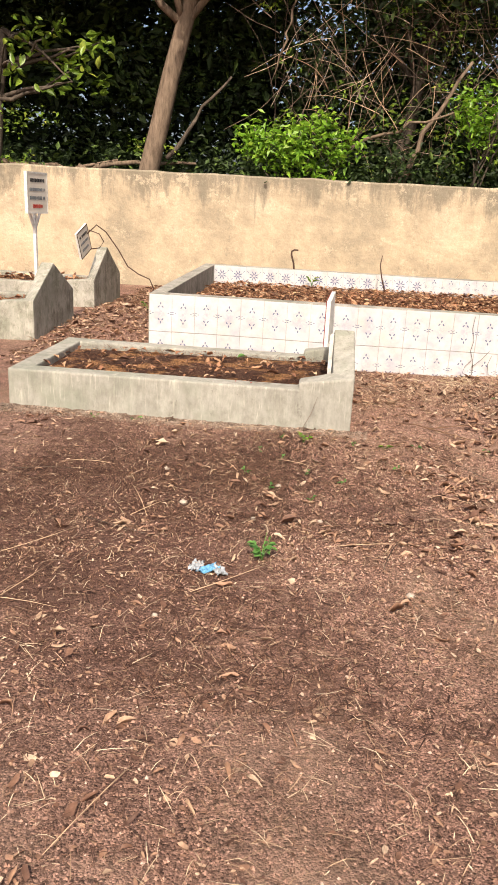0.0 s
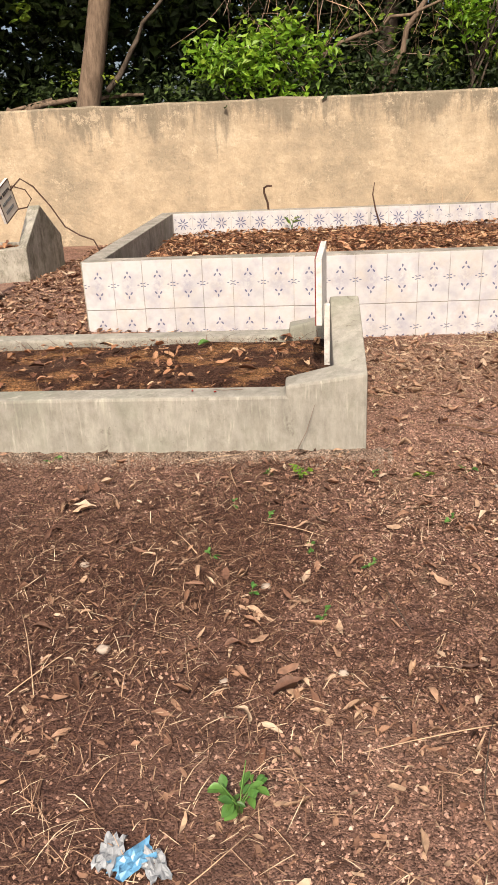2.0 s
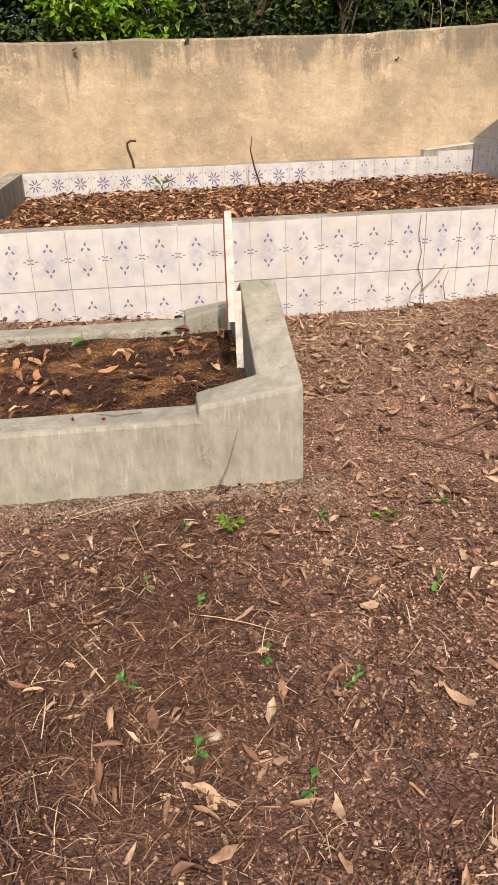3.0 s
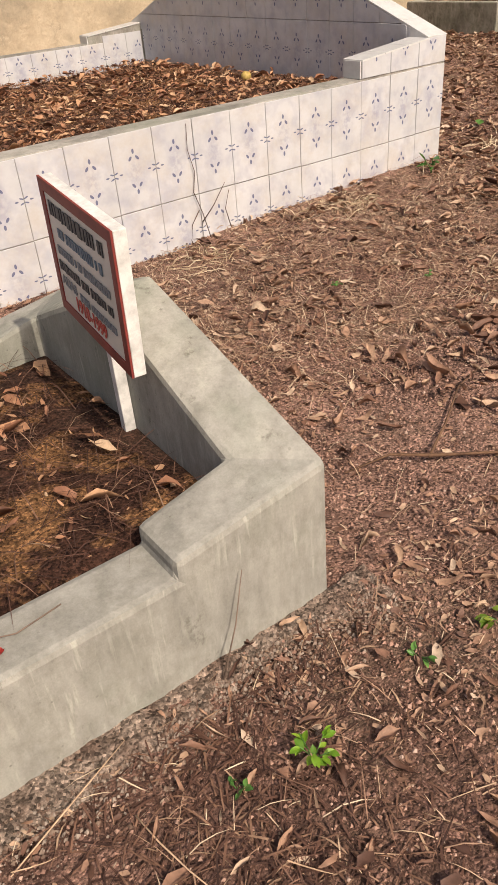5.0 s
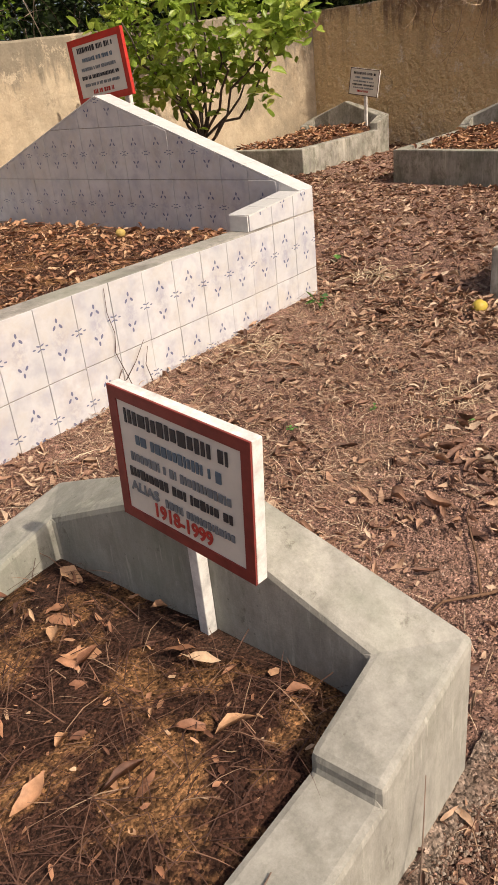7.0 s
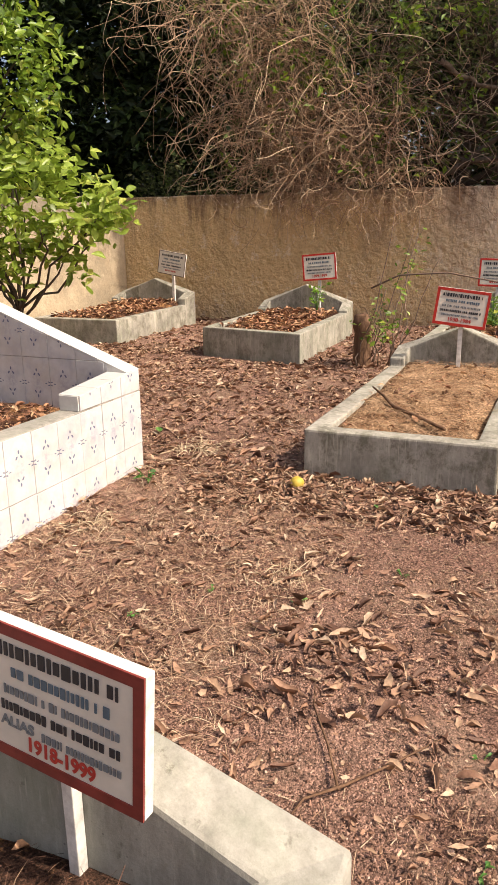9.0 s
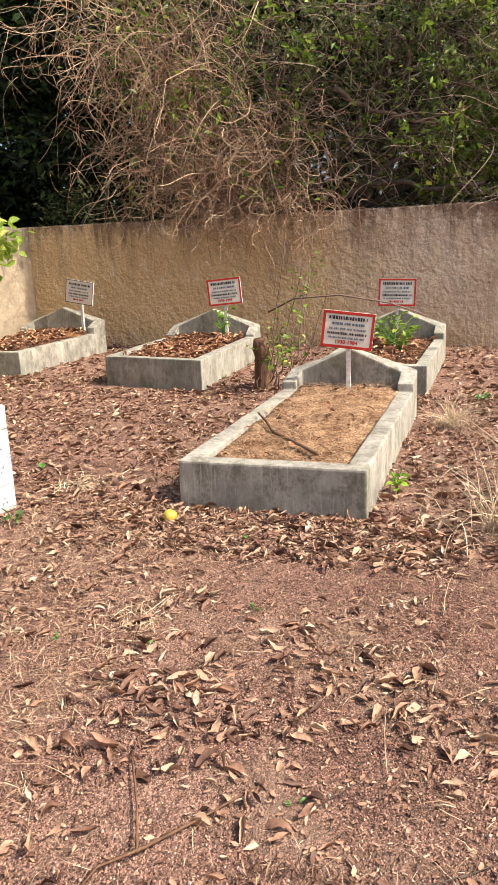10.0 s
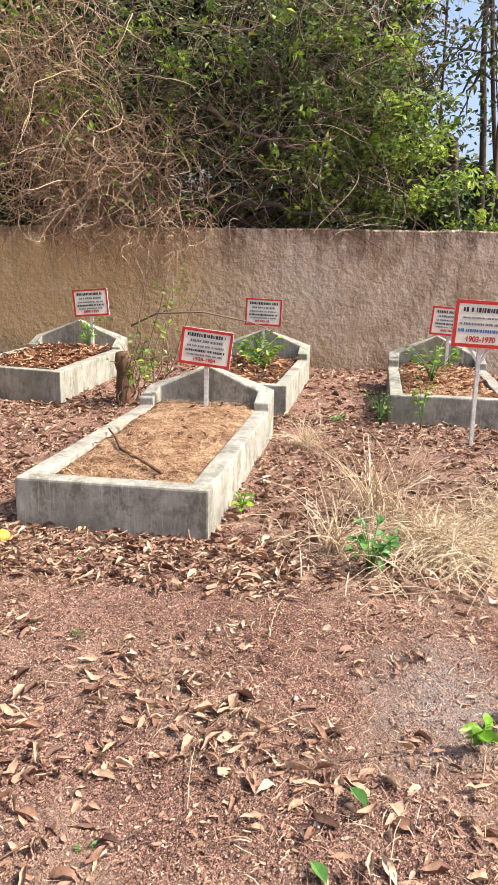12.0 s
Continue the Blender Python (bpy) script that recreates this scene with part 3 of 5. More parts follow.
def litter_mesh(n, x0, x1, y0, y1, z, size, straw, drift=None):
    """Dry leaves and needles lying on a bed; z gives the height."""
    heap = Heap()
    x, y = rng.uniform(x0, x1, n), rng.uniform(y0, y1, n)
    ahead, normal = flat_ways(n, 0.2)
    at = np.stack([x, y, z(x, y) + rng.uniform(0.006, 0.03, n)], -1)
    size = rng.uniform(size[0], size[1], n)
    scatter(heap, at, ahead, normal, size, size * rng.uniform(0.24, 0.5, n), OVAL, OVAL_FACES, 0.3, 0.06)
    if n:
        lay_torn(heap, rng.uniform(x0, x1, n * 4), rng.uniform(y0, y1, n * 4), 0.006, 0.045, 0.32, 0.014, z)
    leaves = heap.mesh("dry_leaves", True)
    heap = Heap()
    x, y = rng.uniform(x0, x1, straw), rng.uniform(y0, y1, straw)
    ahead, normal = flat_ways(straw, 0.12)
    at = np.stack([x, y, z(x, y) + rng.uniform(0.004, 0.02, straw)], -1)
    scatter(heap, at, ahead, normal, rng.uniform(0.04, 0.2, straw), rng.uniform(0.0012, 0.003, straw), BLADE, BLADE_FACES, 0.3)
    return leaves, heap.mesh("dry_straw")


def concrete_grave(label, at, turn, length, width, low, step, step_z, corner_z, peak_z, bed, bed_z, leaves, straw, thick=0.155, size=(0.06, 0.15), straw_mat=None, cement=None, skew=0.0):
    g = thing("grave", label, "grave", at, turn, "concrete graves")
    part("kerb", curb_ring(length, width, thick, low, step, step_z, corner_z, peak_z), cement or CONCRETE, g)
    x0, x1, y0, y1 = -length + thick - 0.01, -thick + 0.01, thick - 0.01, width - thick + 0.01
    part("soil", bed_mesh(x0, x1, y0, y1, bed_z[0], bed_z[1]), bed, g, "uneven soil filling")
    level = lambda x, y: bed_z[0] + (bed_z[1] - bed_z[0]) * (x - x0) / (x1 - x0) + 0.006 - bed_dip(x, y, x0, x1, y0, y1)
    a, b = litter_mesh(leaves, x0 + 0.05, x1 - 0.05, y0 + 0.05, y1 - 0.05, level, size, straw)
    if leaves:
        tagged(part("leaf_litter", a, RED_LITTER, g, "fallen dry brown leaves"), kind="stuff")
    if straw:
        tagged(part("straw_litter", b, straw_mat or BED_NEEDLES, g, "dry needles and straw"), kind="stuff")
    if skew:
        for child in g.children:
            for v in child.data.vertices:
                v.co.x -= skew * v.co.y * v.co.x / length
    return g


NEAR = concrete_grave("grey cement grave kerb with gabled head and soil bed", (0, 0, 0), 0, 2.62, 1.40, 0.295, 0.405, 0.345, 0.405, 0.645,
                      BED_SOIL, (0.260, 0.284), 150, 1900, size=(0.025, 0.105), thick=0.163, straw_mat=NEEDLES, cement=OLD_CONCRETE)
concrete_grave("grey cement grave filled with straw-coloured soil", (6.85, 0.045, 0), 0.3, 3.20, 1.37, 0.335, 0.42, 0.42, 0.50, 0.74,
               STRAW_SOIL, (0.30, 0.36), 90, 3600, size=(0.04, 0.09), straw_mat=BED_MAT)
concrete_grave("stained cement grave full of dry leaves", (11.05, 3.12, 0), 2.5, 3.05, 1.60, 0.40, 0.42, 0.44, 0.56, 0.84, BED_SOIL, (0.36, 0.42), 700, 300, skew=0.24)
concrete_grave("stained cement grave full of dry leaves", (11.75, 6.50, 0), 2.0, 2.95, 1.62, 0.38, 0.45, 0.50, 0.60, 0.86, BED_SOIL, (0.36, 0.44), 700, 300)
concrete_grave("cement grave with green weeds on its bed", (11.05, 0.05, 0), 0, 3.05, 1.42, 0.36, 0.45, 0.46, 0.55, 0.80, BED_SOIL, (0.31, 0.36), 300, 400)
concrete_grave("cement grave with weeds and leaf-strewn bed", (10.85, -2.62, 0), 0, 3.02, 1.43, 0.34, 0.45, 0.44, 0.52, 0.80, STRAW_SOIL, (0.30, 0.36), 300, 400)
concrete_grave("grey cement grave with a steep gabled head", (-3.42, 2.58, 0), -1.0, 2.6, 1.28, 0.36, 0.42, 0.41, 0.44, 0.80, BED_SOIL, (0.29, 0.33), 120, 500)
concrete_grave("grey cement grave with a steep gabled head", (-3.52, 5.12, 0), -1.0, 2.6, 1.30, 0.34, 0.42, 0.39, 0.42, 0.84, BED_SOIL, (0.29, 0.33), 120, 500)

# ---- tiled tomb ----
TX0, TX1, TY0, TY1 = -2.14, 3.345, 2.60, 6.46
TOMB_T, RIM, HEAD_X, FAR_RISE = 0.16, 0.60, 3.16, 0.037
PEAK_Y, PEAK_Z, CORNER_Z = (TY0 + TY1) / 2, 1.47, 0.765


def gable(y):
    return CORNER_Z + (PEAK_Z - CORNER_Z) * (1 - abs(y - PEAK_Y) / (PEAK_Y - TY0))


def build_tomb():
    tomb = thing("tiled_tomb", "large tomb enclosure clad in white sprig-patterned tiles", "tomb", (0, 0, 0))
    bm = curb_ring(TX1 - TX0, TY1 - TY0, TOMB_T, RIM, 0.745, 0.70, CORNER_Z - 0.012, PEAK_Z - 0.012, 0.003, 0.006)
    for v in bm.verts:
        if v.co.z > 0.4 and v.co.x < -0.746:
            v.co.z += FAR_RISE * v.co.y / (TY1 - TY0)
    bmesh.ops.translate(bm, verts=bm.verts, vec=(TX1, TY0, 0))
    part("kerb", bm, GROUT, tomb, "grey mortar core and rims")
    part("soil", bed_mesh(TX0 + TOMB_T - 0.01, HEAD_X + 0.02, TY0 + TOMB_T - 0.01, TY1 - TOMB_T + 0.01, 0.42, 0.475, 0.03, 0.14, 0.05), BED_SOIL, tomb, "leaf-covered soil filling")
    level = lambda x, y: 0.42 + 0.055 * (x - TX0) / (TX1 - TX0) + 0.008 - bed_dip(x, y, TX0 + TOMB_T, HEAD_X, TY0 + TOMB_T, TY1 - TOMB_T) - 0.05 * (y - TY0) / (TY1 - TY0)
    a, b = litter_mesh(4200, TX0 + 0.22, HEAD_X - 0.05, TY0 + 0.24, TY1 - 0.24, level, (0.03, 0.10), 14000)
    tagged(part("leaf_litter", a, RED_LITTER, tomb, "fallen dry brown leaves"), kind="stuff")
    tagged(part("straw_litter", b, BED_NEEDLES, tomb, "dry needles and straw"), kind="stuff")
    return tomb


TOMB = build_tomb()


def cut(poly, inside, cross):
    """Clips a polygon to one side of a line."""
    out = []
    for a, b in zip(poly, poly[1:] + poly[:1]):
        if inside(a):
            out.append(a)
        if inside(a) != inside(b):
            out.append(cross(a, b))
    return out


def tile_piece(poly, u0, v0, material, name="tile"):
    """A tile cut to a polygon in its own plane (across, up), 9 mm thick, facing -y; u0, v0: the middle of the whole tile."""
    bm = bmesh.new()
    uv = bm.loops.layers.uv.new("uv")
    c = np.mean(poly, 0)
    inner = [(c[0] + (p[0] - c[0]) * (1 - 0.0012 / max(abs(p[0] - c[0]), 0.02)), c[1] + (p[1] - c[1]) * (1 - 0.0012 / max(abs(p[1] - c[1]), 0.02))) for p in poly]
    front = [bm.verts.new((p[0], -0.006, p[1])) for p in inner]
    side = [bm.verts.new((p[0], -0.0045, p[1])) for p in poly]
    back = [bm.verts.new((p[0], 0.003, p[1])) for p in poly]
    n = len(poly)
    bm.faces.new(front)
    for k in range(n):
        m = (k + 1) % n
        bm.faces.new((front[m], front[k], side[k], side[m]))
        bm.faces.new((side[m], side[k], back[k], back[m]))
    for f in bm.faces:
        for loop in f.loops:
            loop[uv].uv = (loop.vert.co.x - u0, loop.vert.co.z - v0)
    bmesh.ops.recalc_face_normals(bm, faces=bm.faces)
    me = bpy.data.meshes.new(name)
    bm.to_mesh(me)
    bm.free()
    me.materials.append(material)
    return me


def tile_at(me, m):
    ob = part("tile", me, None, TOMB)
    ob.matrix_basis = m @ pose(0, rng.uniform(-0.0012, 0.0012), 0, rng.normal(0, 0.12), 0, rng.normal(0, 0.15))


PITCH, GAP = 0.2487, 0.0015
FULL = tile_piece([(GAP, 0.002), (PITCH - GAP, 0.002), (PITCH - GAP, 0.396), (GAP, 0.396)], PITCH / 2, 0.2, TILE)
LOW = tile_piece([(GAP, 0.09), (PITCH - GAP, 0.09), (PITCH - GAP, 0.396), (GAP, 0.396)], PITCH / 2, 0.2, TILE)
# the long sunlit side
COLS = 22
JOINT = 0.198
for c in range(COLS):
    x = TX0 + 0.010 + c * PITCH
    sink = 0.004 * math.sin(c * 0.6)
    tile_at(FULL, pose(x, TY0, JOINT + sink))
    tile_at(LOW, pose(x, TY0, JOINT - 0.4 + sink))
    x1 = min(x + PITCH, TX1)
    if x1 > TX1 - 0.745 + 0.02:
        a = max(x, TX1 - 0.745)
        tops = [0.70 + (CORNER_Z - 0.70) * (q - (TX1 - 0.745)) / 0.745 - RIM for q in (a, x1)]
        tile_at(tile_piece([(a - x + GAP, 0.006), (x1 - x - GAP, 0.006), (x1 - x - GAP, tops[1]), (a - x + GAP, tops[0])], PITCH / 2, 0.2, TILE), pose(x, TY0, RIM))
# the inner face of the head wall
turn = pose(0, 0, 0, 0, 0, -90)
for r, z0 in enumerate((0.43, 0.83, 1.23)):
    for c in range(16):
        y1 = TY1 - TOMB_T - c * PITCH - 0.03
        y0 = max(y1 - PITCH, TY0 + TOMB_T)
        if y0 >= y1 - 0.02:
            continue
        quad = [(GAP, GAP), (y1 - y0 - GAP, GAP), (y1 - y0 - GAP, 0.398), (GAP, 0.398)]
        low = lambda p: gable(y1 - p[0]) - 0.016 - (z0 + p[1])

        def meet(a, b):
            s = low(a) / (low(a) - low(b))
            return (a[0] + (b[0] - a[0]) * s, a[1] + (b[1] - a[1]) * s)

        poly = cut(quad, lambda p: low(p) >= 0, meet)
        if len(poly) < 3:
            continue
        tile_at(tile_piece(poly, PITCH / 2, 0.2, TILE), pose(TX1 - TOMB_T - 0.001, y1, z0) @ turn)
# the inner face of the far side
for c in range(21):
    x = TX0 + TOMB_T + 0.005 + c * PITCH
    x1 = min(x + PITCH, TX1 - TOMB_T - 0.012)
    high = RIM + FAR_RISE - 0.003 if x < TX1 - 0.745 - 0.05 else 0.69
    tile_at(tile_piece([(GAP, 0.02), (x1 - x - GAP, 0.02), (x1 - x - GAP, high - 0.30 - 0.004), (GAP, high - 0.30 - 0.004)], PITCH / 2, 0.20,
                       STAR_TILE if c < 13 else TILE), pose(x, TY1 - TOMB_T, 0.30))


def cap_tiles():
    """White strips on the sloping top of the head wall and on the shoulders."""
    n = 8
    slope = math.degrees(math.atan2(PEAK_Z - CORNER_Z, PEAK_Y - TY0))
    run = math.hypot(PEAK_Z - CORNER_Z, PEAK_Y - TY0) / n
    me = None
    for side in (0, 1):
        for k in range(n):
            bm = box_bm(-TOMB_T - 0.006, 0.006, 0.002, run - 0.002, -0.004, 0.008, 0.002)
            me2 = bpy.data.meshes.new("cap_tile")
            bm.to_mesh(me2)
            bm.free()
            if me is None:
                me = me2
                me.materials.append(CAP_TILE)
            ob = part("cap_tile", me, None, TOMB)
            s = k / n
            y = TY0 + (PEAK_Y - TY0) * s
            z = CORNER_Z - 0.010 + (PEAK_Z - CORNER_Z) * s
            if side:
                ob.matrix_basis = pose(TX1, TY1 - (y - TY0), z) @ pose(0, 0, 0, 0, 0, 180) @ pose(TOMB_T, 0, 0, slope)
            else:
                ob.matrix_basis = pose(TX1, y, z, slope)
    for y in (TY0, TY1 - TOMB_T):
        for k in range(3):
            x = TX1 - 0.745 + k * 0.195
            z = 0.70 + (CORNER_Z - 0.70) * (k * 0.195) / 0.745
            ob = part("cap_tile", box_bm(0.002, 0.193, -0.006, TOMB_T + 0.006, -0.003, 0.007, 0.002), CAP_TILE, TOMB)
            ob.matrix_basis = pose(x, y, z, 0, -math.degrees(math.atan2(CORNER_Z - 0.70, 0.745)), 0)
    for side in (1, -1):
        start = TY0 if side > 0 else TY1
        a, b = start + side * 0.004, start + side * 0.24
        x0, x1 = TX1 - TOMB_T - 0.004, TX1 - 0.01
        outline = ((a, 0.70), (b, 0.70), (b, gable(b) - 0.013), (a, gable(a) - 0.013))
        verts = [(x, y, z) for x in (x0, x1) for y, z in outline]
        part("corner_tile", mesh_from("corner_tile", verts, [(0, 1, 2, 3), (7, 6, 5, 4), (0, 4, 5, 1), (1, 5, 6, 2), (2, 6, 7, 3), (3, 7, 4, 0)]), CAP_TILE, TOMB)
    for y in (TY0, TY1 - TOMB_T):
        part("end_tile", box_bm(TX1 - 0.753, TX1 - 0.744, y + 0.004, y + TOMB_T - 0.004, RIM + 0.003, 0.702, 0.002), CAP_TILE, TOMB)


cap_tiles()


# ---- signs ----
def letters(text, height, width):
    """Letters as a mesh, in the board's plane."""
    cu = bpy.data.curves.new("lettering", "FONT")
    cu.body, cu.size, cu.extrude, cu.offset = text, 1.0, 0.02, 0.034
    cu.align_x, cu.align_y = "CENTER", "CENTER"
    tmp = new("lettering", cu)
    bpy.context.view_layer.update()
    me = bpy.data.meshes.new_from_object(tmp.evaluated_get(bpy.context.evaluated_depsgraph_get()))
    bpy.data.objects.remove(tmp)
    bpy.data.curves.remove(cu)
    co = np.array([v.co[:] for v in me.vertices])
    lo, hi = co.min(0), co.max(0)
    co = (co - (lo + hi) / 2) * (width / (hi[0] - lo[0]), height / (hi[1] - lo[1]), 0.03)
    me.vertices.foreach_set("co", np.stack([co[:, 2] * -1, -co[:, 0], co[:, 1]], -1).ravel())
    me.update()
    return me


def bars(width, height, seed):
    """A line of writing as plain bars, 1 mm proud."""
    r = random.Random(seed)
    bm = bmesh.new()
    y = width / 2
    while y > -width / 2 + 0.01:
        w = height * r.uniform(0.12, 0.5)
        h = height * r.choice((0.64, 0.70, 0.76))
        box_bm(-0.0012, 0.001, max(y - w, -width / 2), y, -h / 2, h / 2, 0.0, bm)
        y -= w + height * (0.46 if r.random() < 0.14 else 0.14)
    return bm


def grave_sign(label, at, turn, roll, w, h, mid, frame_mat, edge_mat, rows, post_w=0.045, fork=False, pitch=0.0, posts=(0.0,), border=0.029, post_from=0.0):
    """A painted board on a post, facing -x; rows are (share of height, text or 0, height, width share, ink)."""
    s = thing("grave_sign", label, "sign", at, turn, "grave signs")
    turn_m = pose(0, 0, mid, 0, pitch, 0) @ pose(0, 0, 0, roll)
    board = part("board", box_bm(-0.011, 0.020, -w / 2, w / 2, -h / 2, h / 2, 0.003), edge_mat, s)
    board.matrix_basis = turn_m
    ring = bmesh.new()
    for y0, y1, z0, z1 in ((-w / 2, w / 2, h / 2 - border, h / 2), (-w / 2, w / 2, -h / 2, -h / 2 + border), (-w / 2, -w / 2 + border, -h / 2 + border, h / 2 - border), (w / 2 - border, w / 2, -h / 2 + border, h / 2 - border)):
        box_bm(-0.0165, -0.0112, y0 + 0.001, y1 - 0.001, z0, z1, 0.0, ring)
    part("frame", ring, frame_mat, board, "painted border")
    part("face", box_bm(-0.0135, -0.0113, -w / 2 + border, w / 2 - border, -h / 2 + border, h / 2 - border), FACE, board, "off-white painted face")
    for k, (share, text, size, wide, ink) in enumerate(rows):
        data = letters(text, size, wide * w) if text else bars(wide * w, size, k + int(abs(at[1]) * 97))
        ob = tagged(part("lettering", data, ink, board), kind="stuff")
        ob.matrix_basis = pose(-0.0155, 0, (0.5 - share) * h)
    for y in posts:
        top = mid - h / 2 + (0.0 if not fork else -0.02)
        bm = box_bm(-post_w / 2, post_w / 2, y - post_w / 2, y + post_w / 2, -0.25 + post_from, top + 0.05 if not fork else mid - h * 0.4, 0.003)
        ob = part("post", bm, WHITE if not fork else edge_mat, s)
        ob.location = (0.033 if not fork else 0.035, 0, 0)
        if fork:
            for side in (-1, 1):
                heap = Heap()
                heap.tube([(0.035, y, mid - h / 2 - 0.17), (0.03, y + side * 0.13, mid - h / 2 + 0.03)], [0.018, 0.018], 4)
                part("brace", heap.mesh("brace"), WHITE, s)
    return s


def rows_for(years, wide=0.78, small=1.0):
    return [(0.18, 0, 0.048 * small, wide * 0.98, BLACK_INK), (0.335, 0, 0.036 * small, wide * 0.80, TEAL_INK), (0.475, 0, 0.030 * small, wide * 0.94, GREY_INK),
            (0.60, 0, 0.033 * small, wide, BLACK_INK), (0.715, 0, 0.028 * small, wide * 0.92, GREY_INK), (0.83, years, 0.040 * small, wide * 0.55, RED_INK)]


def rows_alias(years):
    """The board beside the path, with one word that can be read."""
    got = rows_for(years)
    got[4] = (0.715, 0, 0.028, 0.50, GREY_INK)
    return got


sign = grave_sign("white grave sign with a faded maroon border on a thin post", (-0.215, 0.591, 0.25), -4.8, 4.1, 0.442, 0.352, 0.494, MAROON, WHITE, rows_alias("1918-1999"), 0.032, posts=(0.035,))
board = next(c for c in sign.children if c.name.startswith("board"))
for child in board.children:
    if child.name.startswith("lettering") and abs(child.location.z + 0.0757) < 0.02:
        child.location.y -= 0.055
        child.location.z -= 0.006
word = tagged(part("lettering", letters("ALIAS", 0.028, 0.10), GREY_INK, board), kind="stuff")
word.matrix_basis = pose(-0.0155, 0.128, (0.5 - 0.715) * 0.352)
grave_sign("white grave sign with a red border on a short post", (6.52, 0.72, 0.34), 7, 7.0, 0.53, 0.375, 0.61, RED, WHITE, rows_for("1938-1984"), 0.045)
grave_sign("white grave sign with a red border on a short post", (10.72, 3.62, 0.40), 7, -4.5, 0.57, 0.43, 0.74, RED, WHITE, rows_for("1899-1999", small=1.15), 0.05)
grave_sign("white grave sign with a red border on a short post", (10.75, 0.78, 0.36), 7, 2.0, 0.57, 0.42, 0.71, RED, WHITE, rows_for(0, small=1.1), 0.045)
grave_sign("white grave sign with a red border behind weeds", (10.55, -2.05, 0.35), 7, 4.0, 0.56, 0.42, 0.68, RED, WHITE, rows_for(0, small=1.1), 0.045)
grave_sign("tall white grave sign with a red border on a forked post", (6.93, -2.04, -0.02), 7, 2.5, 0.58, 0.47, 1.27, RED, WHITE,
           [(0.2, 0, 0.062, 0.72, BLACK_INK), (0.37, 0, 0.024, 0.7, GREY_INK), (0.50, 0, 0.034, 0.8, GREY_INK), (0.64, 0, 0.045, 0.82, BLUE_INK), (0.82, "1903-1970", 0.06, 0.5, RED_INK)], 0.04, True, border=0.036)
grave_sign("tilted white grave sign with a thin brown border", (11.42, 6.80, 0.42), 0, 9.5, 0.58, 0.43, 0.73, RUST, WHITE, rows_for(0, small=1.1), 0.05, border=0.012)
grave_sign("white grave sign in a thick red frame", (4.0, 5.3, 0.0), 0, -5.0, 0.74, 0.55, 1.68, RED, RED, rows_for(0, 0.7, 1.3), 0.05, posts=(-0.28, 0.28), border=0.055)
grave_sign("white metal grave sign on a tall forked post", (-3.54, 3.1, 0.30), 171, 0, 0.44, 0.44, 1.26, WHITE, WHITE,
           [(0.2, 0, 0.05, 0.7, BLACK_INK), (0.42, 0, 0.045, 0.75, GREY_INK), (0.62, 0, 0.05, 0.75, GREY_INK), (0.82, 0, 0.05, 0.5, RED_INK)], 0.035, True, border=0.02)
grave_sign("broken leaning grave sign with a dark edge", (-3.66, 5.10, 0.36), 172, -24, 0.34, 0.38, 0.58, RUST, WHITE,
           [(0.25, 0, 0.05, 0.7, BLACK_INK), (0.5, 0, 0.045, 0.7, GREY_INK), (0.75, 0, 0.05, 0.6, GREY_INK)], 0.02, border=0.012, posts=())


# ---- wires and rods ----
def rod(name, label, category, points, radii, material, sides=6, group=""):
    heap = Heap()
    base = Vector(points[0])
    heap.tube([Vector(p) - base for p in points], radii, sides)
    ob = part(name, heap.mesh(name, True), material)
    ob.location = base
    return tagged(ob, label, category, group)


rod("iron_hook", "rusty bent iron rod standing in the tomb rim", "rod", [(-0.74, 6.38, 0.55), (-0.76, 6.38, 0.72), (-0.80, 6.38, 0.84), (-0.80, 6.38, 0.90), (-0.76, 6.38, 0.925), (-0.70, 6.38, 0.92)], [0.014] * 6, RUST)
rod("dry_stick", "thin dark stick standing in the tomb soil", "stick", [(0.64, 6.0, 0.40), (0.57, 6.0, 0.62), (0.53, 6.0, 0.80), (0.55, 6.0, 0.94)], [0.011, 0.010, 0.008, 0.005], RUST)
rod("bent_wire", "long rusty wire arching over the broken sign", "wire", [(-3.62, 5.15, 1.05), (-3.50, 5.2, 1.17), (-3.38, 5.25, 1.08), (-3.22, 5.3, 0.85), (-3.08, 5.3, 0.62), (-2.92, 5.3, 0.52), (-2.76, 5.3, 0.46), (-2.70, 5.3, 0.33), (-2.73, 5.3, 0.10)], [0.010] * 9, RUST)
rod("bent_wire", "short rusty wire hooked behind the broken sign", "wire", [(-3.60, 5.15, 1.10), (-3.46, 5.2, 1.05), (-3.40, 5.2, 0.95), (-3.46, 5.2, 0.86), (-3.58, 5.2, 0.84)], [0.008] * 5, RUST)
rod("fallen_branch", "crooked dark branch lying on the grave bed", "branch", [(5.12, 1.26, 0.37), (4.85, 1.10, 0.36), (4.55, 0.95, 0.345), (4.30, 0.72, 0.34), (3.96, 0.44, 0.345)], [0.008, 0.012, 0.015, 0.015, 0.013], STUMP_BARK)
rod("twig", "forked brown twig lying on the soil", "twig", [(0.36, 0.33, 0.004), (0.52, 0.30, 0.012), (0.62, 0.20, 0.014), (0.78, 0.08, 0.012), (0.98, -0.05, 0.006)], [0.002, 0.0048, 0.006, 0.0045, 0.0025], STUMP_BARK, group="twigs")
